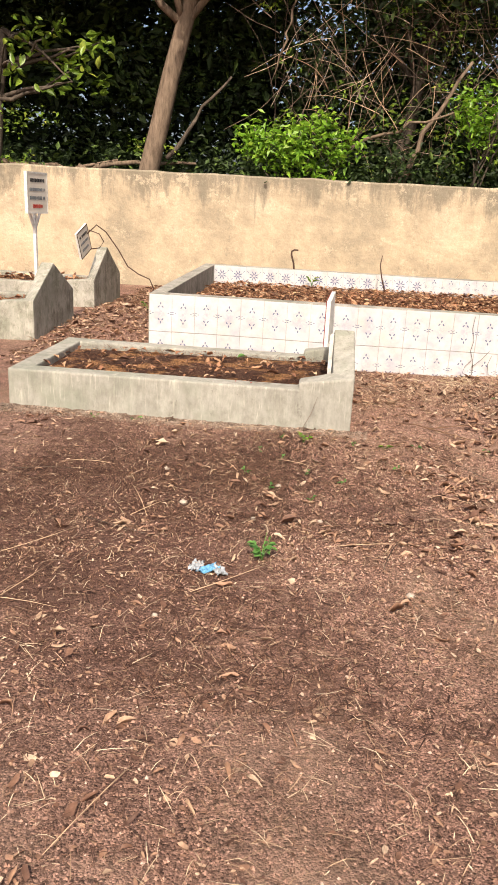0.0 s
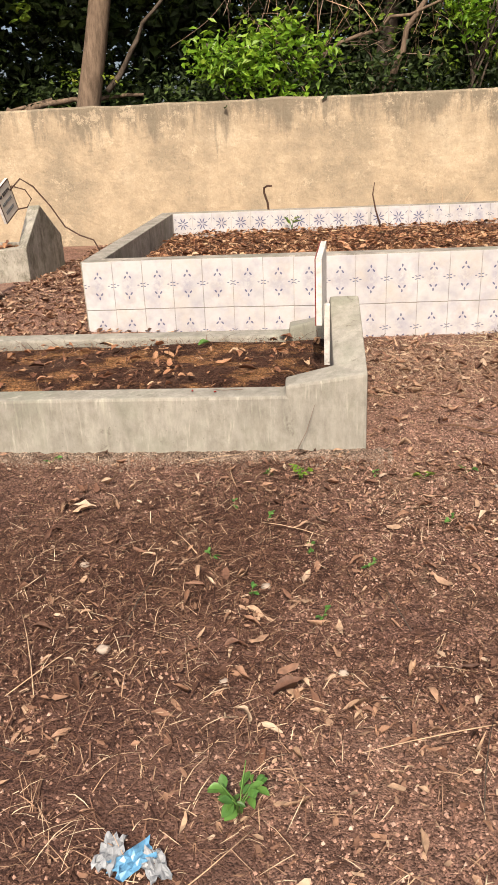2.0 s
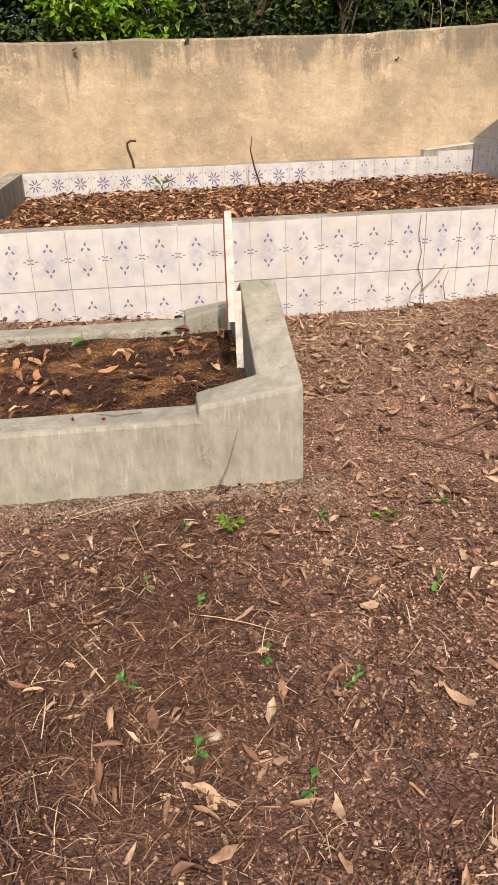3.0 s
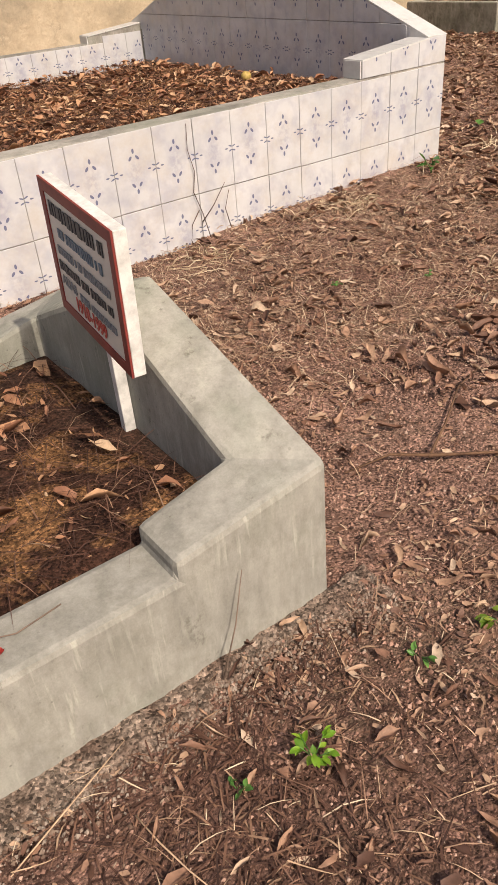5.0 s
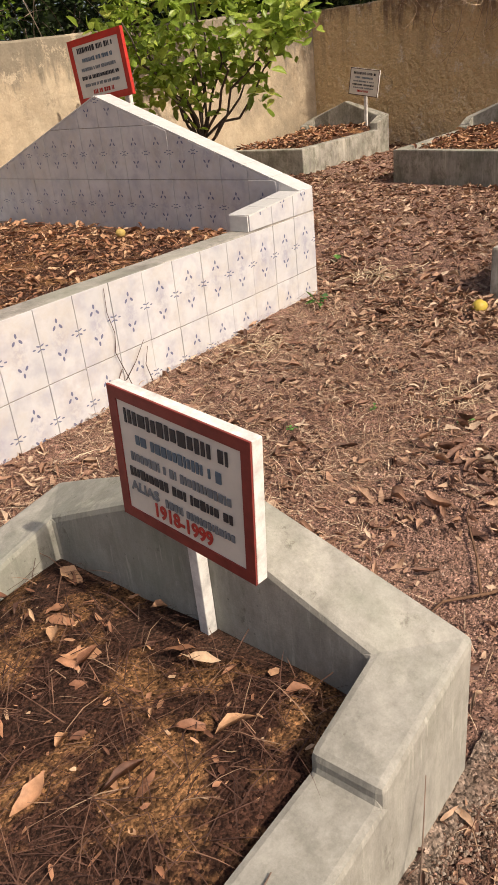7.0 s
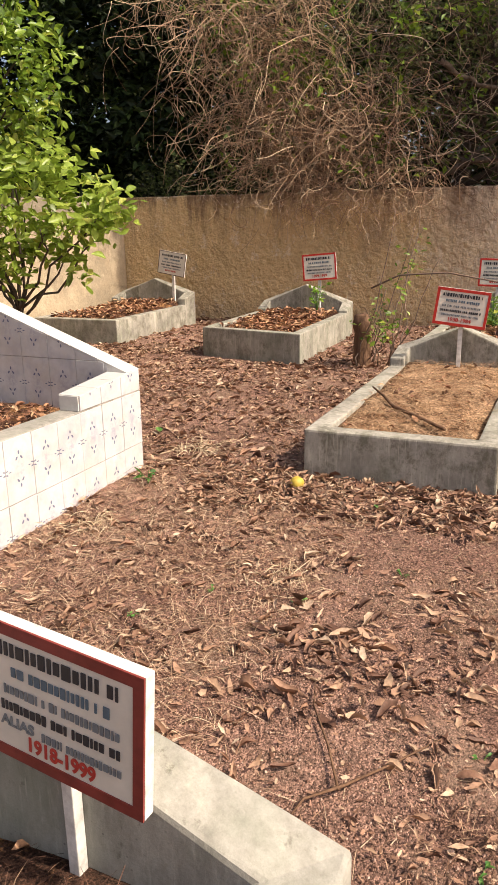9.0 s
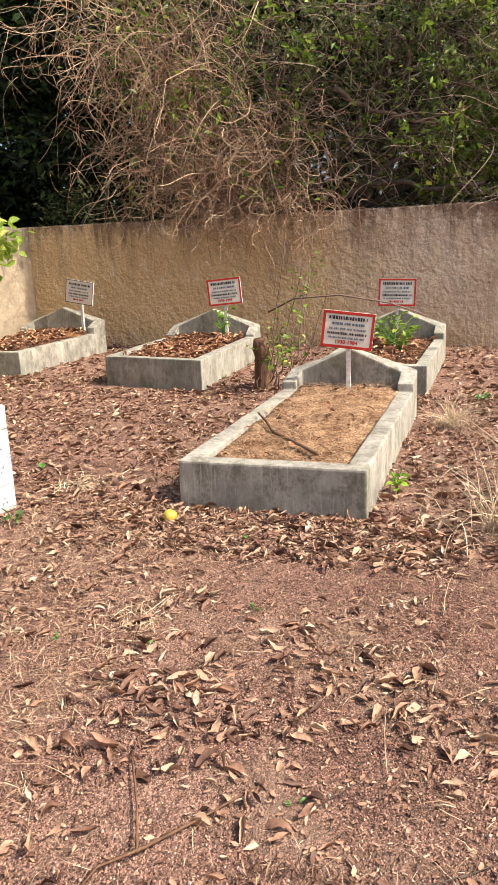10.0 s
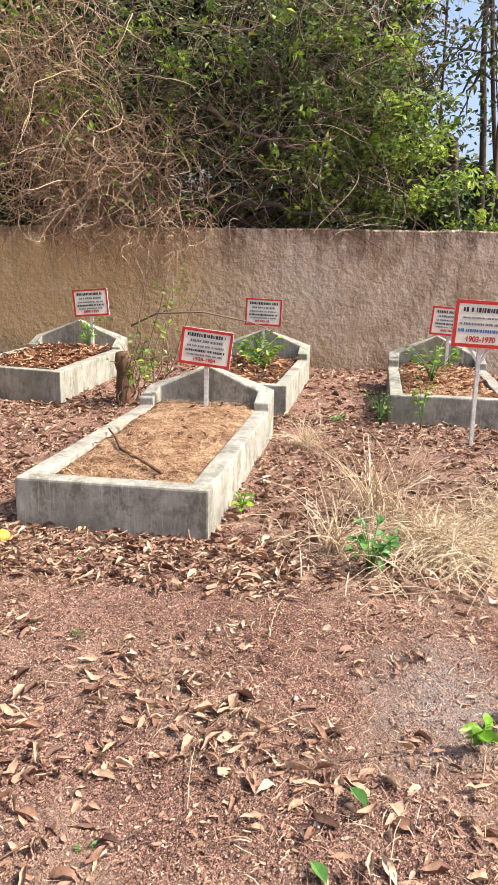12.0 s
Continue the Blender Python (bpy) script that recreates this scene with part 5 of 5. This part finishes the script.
for pts in ([(1.34, 2.50, -0.02), (1.35, 2.575, 0.10), (1.31, 2.582, 0.22), (1.33, 2.582, 0.33), (1.30, 2.582, 0.45), (1.31, 2.585, 0.58)], [(1.34, 2.57, 0.05), (1.42, 2.56, 0.13), (1.50, 2.55, 0.24)],
            [(1.52, 2.55, -0.02), (1.50, 2.565, 0.09), (1.53, 2.56, 0.19)], [(1.33, 2.575, 0.12), (1.27, 2.57, 0.05), (1.25, 2.55, -0.02)]):
    rod("creeper_stem", "dead dark creeper stem clinging to the tiles", "stem", pts, list(np.linspace(0.0030, 0.0016, len(pts))), RUST, 5, "creeper stems")
grass_clump("dry weeds rising behind the tomb", (1.55, 6.75), 24, 1.0, 0.3, VINE, 0.4)


# ---- trees and undergrowth ----
def crooked(a, b, n, wander):
    """A bent line from a to b."""
    a, b = np.array(a, float), np.array(b, float)
    s = np.linspace(0, 1, n)[:, None]
    off = np.cumsum(rng.normal(0, wander, (n, 3)), 0)
    off -= off[:1] + (off[-1:] - off[:1]) * s
    return a + (b - a) * s + off


def leaf_cloud(heap, centres, radius, per, lo, hi, shape=LANCE, faces=LANCE_FACES, droop=0.2):
    c = np.repeat(np.asarray(centres, float), per, 0)
    n = len(c)
    r = np.repeat(np.broadcast_to(radius, len(centres)), per)[:, None]
    at = c + rng.normal(0, 0.5, (n, 3)) * r * (1, 1, 0.8)
    ahead = rng.normal(0, 1, (n, 3)) * (1, 1, 0.6) - (0, 0, droop)
    normal = rng.normal(0, 0.6, (n, 3)) + (-0.2, -0.3, 0.8)
    ln = rng.uniform(lo, hi, n)
    scatter(heap, at, ahead, normal, ln, ln * rng.uniform(0.38, 0.6, n), shape, faces, 0.1)


def tree(label, at, top, girth, limbs, crown_at, crown_r, clumps, per, lo, hi, bark, leaf, clump_r=0.45, shape=LANCE, faces=LANCE_FACES, name="tree"):
    """A tapered leaning trunk, limbs that run to the crown, and a crown of leaf clumps."""
    t = thing(name, label, "tree", at)
    base = np.array(at, float)
    heap = Heap()
    line = crooked((0, 0, -0.3), np.array(top) - base, 9, 0.02 + 0.05 * girth)
    heap.tube(line, list(np.linspace(girth, girth * 0.6, 9)), 12)
    trunk = part("trunk", heap.mesh("trunk", True), bark, t)
    crown = np.array(crown_at, float) - base
    cs = rng.normal(0, 1, (clumps, 3))
    cs = unit(cs) * rng.uniform(0.25, 1.0, (clumps, 1)) ** 0.5 * crown_r + crown
    for k in range(limbs):
        end = cs[rng.integers(clumps)]
        start = line[rng.integers(6, 9)]
        heap = Heap()
        heap.tube(crooked(start, end, 7, 0.06), list(np.linspace(max(girth * 0.35, 0.02), 0.009, 7)), 6)
        part("limb", heap.mesh("limb", True), bark, trunk)
    heap = Heap()
    leaf_cloud(heap, cs, clump_r, per, lo, hi, shape, faces)
    part("crown", heap.mesh("crown", shape is OVAL), leaf, t, "leafy crown with gaps")
    return t


# behind the sunlit wall
tree("leaning tan-barked tree behind the wall", (-4.45, 9.7, 0), (-2.8, 9.8, 6.2), 0.225, 10, (-2.6, 9.4, 6.8), (3.0, 1.7, 1.5), 200, 40, 0.12, 0.24, BARK, FOREST_SHADE, 0.6)
tree("large-leaved tree behind the wall", (-7.4, 10.2, 0), (-6.8, 10.1, 4.5), 0.14, 14, (-5.6, 9.7, 3.9), (1.5, 0.5, 0.7), 13, 16, 0.15, 0.25, DARK_BARK, WAXY, 0.24, OVAL, OVAL_FACES)
tree("bright green shrub leaning over the wall", (-0.8, 9.5, 0), (-0.85, 9.3, 2.0), 0.05, 16, (-0.85, 9.1, 2.6), (1.25, 0.3, 0.62), 44, 34, 0.09, 0.17, DARK_BARK, BRIGHT, 0.27, name="shrub")
tree("thin bright green shrub behind the wall", (2.3, 9.5, 0), (2.3, 9.3, 2.4), 0.04, 10, (2.35, 9.1, 3.2), (0.5, 0.3, 0.5), 30, 30, 0.08, 0.14, DARK_BARK, BRIGHT, 0.28, name="shrub")
# crowns above the view, added to keep sun off the growth behind the wall
tree("spreading dark tree behind the wall, unseen crown added for shade", (0.8, 10.8, 0), (1.4, 10.6, 5.2), 0.17, 16, (1.6, 9.5, 6.4), (3.2, 1.8, 1.5), 220, 40, 0.12, 0.24, DARK_BARK, FOREST_SHADE, 0.6)
tree("spreading dark tree behind the wall, unseen crown added for shade", (6.0, 11.0, 0), (6.3, 10.8, 5.0), 0.18, 16, (6.4, 9.8, 6.2), (3.4, 1.8, 1.8), 220, 40, 0.12, 0.24, DARK_BARK, FOREST_SHADE, 0.6)
tree("spreading dark tree behind the wall, unseen crown added for shade", (-8.5, 11.0, 0), (-8.0, 10.8, 5.4), 0.18, 16, (-7.0, 9.6, 6.6), (3.6, 1.8, 1.5), 220, 40, 0.12, 0.24, DARK_BARK, FOREST_SHADE, 0.6)
tree("bushy tree with rounded bright leaves inside the wall", (6.3, 6.3, 0), (6.25, 6.15, 0.8), 0.035, 14, (6.1, 6.0, 2.0), (0.7, 1.6, 0.85), 105, 17, 0.11, 0.20, DARK_BARK, PALE_LEAF, 0.23, OVAL, OVAL_FACES, "bush")
tree("leafy tree hanging over the wall corner", (8.2, 9.3, 0), (8.0, 8.9, 3.0), 0.10, 18, (8.0, 8.2, 3.9), (1.2, 1.6, 1.6), 100, 22, 0.11, 0.2, DARK_BARK, WAXY, 0.35, OVAL, OVAL_FACES)
# behind the shaded wall
tree("dark crooked tree behind the shaded wall", (14.8, 2.6, 0), (14.6, 1.6, 4.6), 0.20, 26, (15.2, 1.2, 5.2), (1.5, 3.4, 2.2), 180, 26, 0.09, 0.18, DARK_BARK, SCRUB, 0.5)
tree("green leafy tree behind the shaded wall", (14.6, -2.6, 0), (14.5, -2.2, 4.2), 0.15, 24, (14.2, -1.0, 3.7), (0.9, 1.3, 1.3), 60, 34, 0.10, 0.19, DARK_BARK, WAXY, 0.26, OVAL, OVAL_FACES)
tree("dark tree behind the shaded wall", (15.5, 6.8, 0), (15.3, 6.2, 6.0), 0.22, 16, (15.4, 6.4, 7.6), (2.2, 3.2, 1.8), 150, 30, 0.10, 0.2, DARK_BARK, SCRUB, 0.6)
tree("slender tree behind the shaded wall", (16.0, -4.2, 0), (16.2, -4.6, 6.5), 0.12, 14, (16.2, -4.6, 6.4), (1.2, 1.6, 1.6), 45, 16, 0.10, 0.2, DARK_BARK, SCRUB, 0.5)


for base, top, girth in (((14.9, -2.2, 0), (14.7, -1.9, 7.4), 0.035), ((15.6, -3.1, 0), (15.7, -2.7, 7.8), 0.085), ((14.2, -2.9, 0), (14.6, -3.1, 7.0), 0.05), ((15.0, -3.6, 0), (14.6, -2.7, 6.6), 0.06)):
    tree("slender thin-leaved tree behind the shaded wall", base, top, girth, 5, (top[0], top[1] + 0.1, 5.4), (0.7, 1.1, 1.5), 24, 9, 0.10, 0.18, DARK_BARK, SCRUB, 0.3)


def undergrowth(name, label, boxes, material, lo, hi, per=26, radius=0.42):
    heap = Heap()
    for n, (x0, x1, y0, y1, z0, z1) in boxes:
        cs = np.stack([rng.uniform(x0, x1, n), rng.uniform(y0, y1, n), z0 + (z1 - z0) * rng.uniform(0, 1, n)], -1)
        leaf_cloud(heap, cs, radius, per, lo, hi)
    tagged(part(name, heap.mesh(name), material), label, "undergrowth", kind="stuff")


undergrowth("undergrowth", "dense green undergrowth behind the sunlit wall, leaves coloured dark as in shade",
            [(520, (-13, 13, 11.0, 13.5, 0.2, 7.0)), (420, (-1.0, 9, 9.6, 11.0, 0.6, 5.2)), (130, (-10, -1.0, 10.2, 11.2, 0.5, 2.6)), (70, (-1.8, 3.0, 9.1, 9.6, 1.8, 2.5))], FOREST_SHADE, 0.08, 0.18, 34)
undergrowth("undergrowth", "dense green undergrowth behind the shaded wall, leaves coloured dark as in shade",
            [(400, (15, 17, -1.2, 11, 0.2, 7.5)), (110, (15, 17, -9, -1.2, 0.2, 3.9)), (90, (14.2, 15.0, -1.2, 5.0, 1.0, 6.6)), (30, (13.8, 14.5, -6.0, -1.0, 1.5, 3.4)), (110, (13.2, 14.5, 5, 9, 1.0, 3.2))], SCRUB, 0.07, 0.16, 34)
undergrowth("foliage", "green leafy branches overhanging the shaded wall",
            [(40, (12.6, 13.5, -1.9, 0.6, 2.4, 4.7)), (14, (12.7, 14.0, -4.6, -1.9, 2.3, 3.4)), (64, (12.9, 14.0, -1.3, 2.6, 2.5, 6.6)), (26, (12.9, 13.6, 2.6, 6.5, 3.0, 6.5)), (26, (13.3, 14.0, -1.2, 1.5, 5.0, 7.0)), (34, (13.5, 14.3, 3, 7.5, 4.5, 7.5))], GREEN, 0.08, 0.18, 30, 0.24)
# paler leaf colour stands for sun on these clumps, against the darkened scrub
undergrowth("foliage", "green leafy branches overhanging the shaded wall, coloured pale as if sunlit",
            [(22, (12.6, 13.5, -1.9, 0.4, 2.4, 4.7)), (16, (12.7, 14.0, -4.6, -1.9, 2.3, 3.4)), (12, (12.8, 13.6, -1.4, 0.6, 4.6, 6.4))], PALE_LEAF, 0.09, 0.19, 34, 0.24)
undergrowth("foliage", "green leafy sprigs among the stems behind the sunlit wall",
            [(110, (-1.6, 7.0, 9.2, 9.7, 2.1, 5.6)), (12, (-9.0, -3.0, 9.7, 10.2, 2.1, 3.0))], WAXY, 0.06, 0.13, 22, 0.24)
undergrowth("foliage", "green leafy sprigs among the dry vines",
            [(75, (12.5, 13.0, 0.0, 6.8, 2.7, 6.6))], WAXY, 0.09, 0.20, 16, 0.30)
# near-black leaves carry the shade of the closed thicket in their colour
undergrowth("far_thicket", "closed thicket beyond the boundary walls, leaves coloured dark as in shade",
            [(1300, (-16, 19, 13.5, 16.0, 0.2, 10.0)), (800, (-13, 8, 12.0, 13.5, 0.3, 9.0)), (260, (-12, -2, 11.6, 12.4, 3.5, 7.5)), (150, (16.4, 17.6, -1.3, 5.0, 4.6, 9.0)), (1250, (17, 19.5, -1.5, 16, 0.2, 11.0)), (300, (17, 19.5, -9, -1.5, 0.2, 4.0)), (700, (22, 24, -12, 22, 0.0, 5.5)), (700, (-22, 22, 18, 20, 0.0, 6.5)), (450, (15.0, 17.0, 4.5, 13, 2.0, 9.0)), (160, (17, 19.5, -16, -9, 0.2, 5.5)), (260, (-20, -13, 9.0, 16.0, 0.2, 9.0))], FOREST_SHADE, 0.2, 0.36, 42, 0.6)


def tangle(name, label, count, box, material, length, radius, hang, curl, sides=3, steps=16, slant=None, spread=(0.5, 1, 0.7)):
    """Thin stems that wander and hang."""
    heap = Heap()
    for k in range(count):
        p = np.array([rng.uniform(box[0], box[1]), rng.uniform(box[2], box[3]), rng.uniform(box[4], box[5])])
        if slant:
            p[1] = slant[0] + (p[2] - 4.0) * slant[1] + rng.normal(0, slant[2])
        way = unit(rng.normal(0, 1, 3) * spread)
        turn = rng.normal(0, curl, 3)
        step = length * rng.uniform(0.4, 1.0) / steps
        pts = [p]
        for s in range(steps):
            turn = turn * 0.85 + rng.normal(0, curl, 3) * 0.5
            way = unit(way + np.cross(turn, way) * 0.5 + (0, 0, -hang))
            p = p + way * step
            pts.append(p)
        w = radius * rng.uniform(0.5, 1.3)
        heap.tube(pts, list(np.linspace(w, w * 0.45, len(pts))), sides)
    tagged(part(name, heap.mesh(name, True), material), label, "vines", kind="stuff")


tangle("dry_vines", "tangled mass of dry brown vines hanging over the wall", 1050, (12.65, 13.4, 2.4, 7.0, 2.6, 6.8), VINE, 2.2, 0.0075, 0.08, 0.22, slant=(5.0, 0.55, 1.0))
tangle("dry_vines", "tangled mass of dry brown vines hanging over the wall", 760, (12.5, 13.0, 2.2, 6.2, 2.4, 3.9), VINE, 1.6, 0.0075, 0.06, 0.28, slant=(4.6, 0.3, 1.0))
tangle("dry_vines", "long pale dry vines looping before the thicket", 190, (12.45, 12.7, 2.4, 6.4, 2.5, 5.8), VINE, 2.2, 0.0085, 0.08, 0.42, 4, 22, slant=(4.8, 0.5, 1.1))
tangle("dry_vines", "thin bare twigs among the foliage", 1500, (12.6, 13.6, -1.6, 5.2, 2.4, 6.8), BRANCH, 1.8, 0.0075, 0.0, 0.18)
tangle("dry_vines", "dry brown vines trailing down the wall", 190, (12.3, 12.5, 2.0, 4.8, 2.0, 2.7), VINE, 1.1, 0.007, 0.13, 0.4)
tangle("hanging_vines", "thin bare stems hanging behind the sunlit wall", 460, (-1.6, 8, 9.25, 9.9, 2.3, 5.8), BRANCH, 1.9, 0.0075, 0.02, 0.10, spread=(0.8, 0.12, 1))
tangle("hanging_vines", "thin pale stems hanging behind the sunlit wall", 90, (-1.2, 5, 9.2, 9.6, 2.6, 5.6), VINE, 1.7, 0.0065, 0.04, 0.10, spread=(0.7, 0.1, 1))
for a, b, r, mat, label in (((14.2, 2.9, 1.9), (13.9, 0.3, 3.2), 0.10, DARK_BARK, "dark crooked branch behind the shaded wall"), ((14.0, 1.4, 2.5), (13.6, -0.9, 2.7), 0.07, DARK_BARK, "dark crooked branch behind the shaded wall"),
                            ((14.2, 2.2, 3.9), (13.3, 0.2, 3.6), 0.055, BARK, "pale crooked branch behind the shaded wall"), ((13.5, 0.75, 3.7), (13.3, -0.1, 3.1), 0.03, BARK, "pale crooked branch behind the shaded wall"),
                            ((14.4, -2.9, 1.8), (13.4, -4.2, 2.9), 0.11, DARK_BARK, "dark thick branch behind the shaded wall"), ((14.5, 2.4, 5.2), (14.1, -0.8, 5.5), 0.06, DARK_BARK, "dark crooked branch behind the shaded wall"),
                            ((12.9, 2.2, 4.5), (12.75, 0.45, 3.75), 0.05, BARK, "pale crooked branch before the thicket"), ((12.8, 0.95, 4.0), (12.7, -0.1, 3.95), 0.028, BARK, "pale crooked branch before the thicket"),
                            ((13.0, 3.0, 2.35), (12.8, 0.9, 3.3), 0.085, DARK_BARK, "dark crooked branch leaning over the shaded wall"), ((12.9, 1.9, 2.9), (12.8, -0.4, 2.75), 0.06, DARK_BARK, "dark crooked branch leaning over the shaded wall"),
                            ((1.0, 9.4, 2.0), (2.0, 9.3, 4.1), 0.06, BARK, "pale crooked branch behind the wall"), ((-0.2, 9.5, 2.6), (2.0, 9.3, 3.3), 0.035, BARK, "pale crooked branch behind the wall"),
                            ((-3.5, 9.8, 2.3), (-2.3, 9.9, 3.8), 0.05, DARK_BARK, "dark crooked branch behind the wall"), ((-7.5, 10.2, 2.2), (-4.6, 10.3, 2.25), 0.06, BARK, "fallen pale branch behind the wall"),
                            ((-5.4, 10.2, 2.1), (-3.0, 10.3, 2.25), 0.06, BARK, "fallen pale branch behind the wall"), ((-1.0, 9.2, 5.2), (-1.5, 9.1, 3.6), 0.03, BARK, "hanging pale vine behind the wall")):
    line = crooked(a, b, 10, 0.06)
    rod("branch", label, "branch", [tuple(p) for p in line], list(np.linspace(r, r * 0.45, 10)), mat, 8, "branches")


def stump():
    s = thing("tree_stump", "short dead tree stump with reddish bark beside the grave", "stump", (8.25, 2.2, 0))
    heap = Heap()
    heap.tube(crooked((0, 0, -0.1), (-0.02, 0.02, 0.66), 7, 0.015), [0.15, 0.125, 0.115, 0.115, 0.11, 0.12, 0.09], 14)
    part("trunk", heap.mesh("trunk", True), STUMP_BARK, s)
    heap = Heap()
    leaves = Heap()
    for k in range(14):
        a = rng.uniform(0, 6.28)
        end = (math.cos(a) * rng.uniform(0.1, 0.7), -abs(math.sin(a)) * rng.uniform(0.2, 1.0), rng.uniform(0.6, 2.0))
        line = crooked((rng.normal(0, 0.12), -0.2 + rng.normal(0, 0.12), 0), end, 8, 0.035)
        heap = Heap()
        heap.tube(line, list(np.linspace(0.010, 0.004, 8)), 5)
        part("shoot", heap.mesh("shoot", True), BRANCH, s)
        if k % 2 == 0:
            leaf_cloud(leaves, line[-4:-1], 0.2, 8, 0.05, 0.11)
    for pts in ([(0.0, -0.1, 1.0), (-0.2, -0.5, 1.18), (-0.3, -1.1, 1.22), (-0.35, -1.7, 1.12), (-0.3, -2.1, 0.98)],):
        heap = Heap()
        heap.tube(pts, [0.013, 0.012, 0.011, 0.009, 0.006], 5)
        part("shoot", heap.mesh("shoot", True), BRANCH, s, "long arching bare shoot")
    tagged(part("leaves", leaves.mesh("leaves", True), WAXY, s, "pale green leaves"), kind="stuff")


stump()
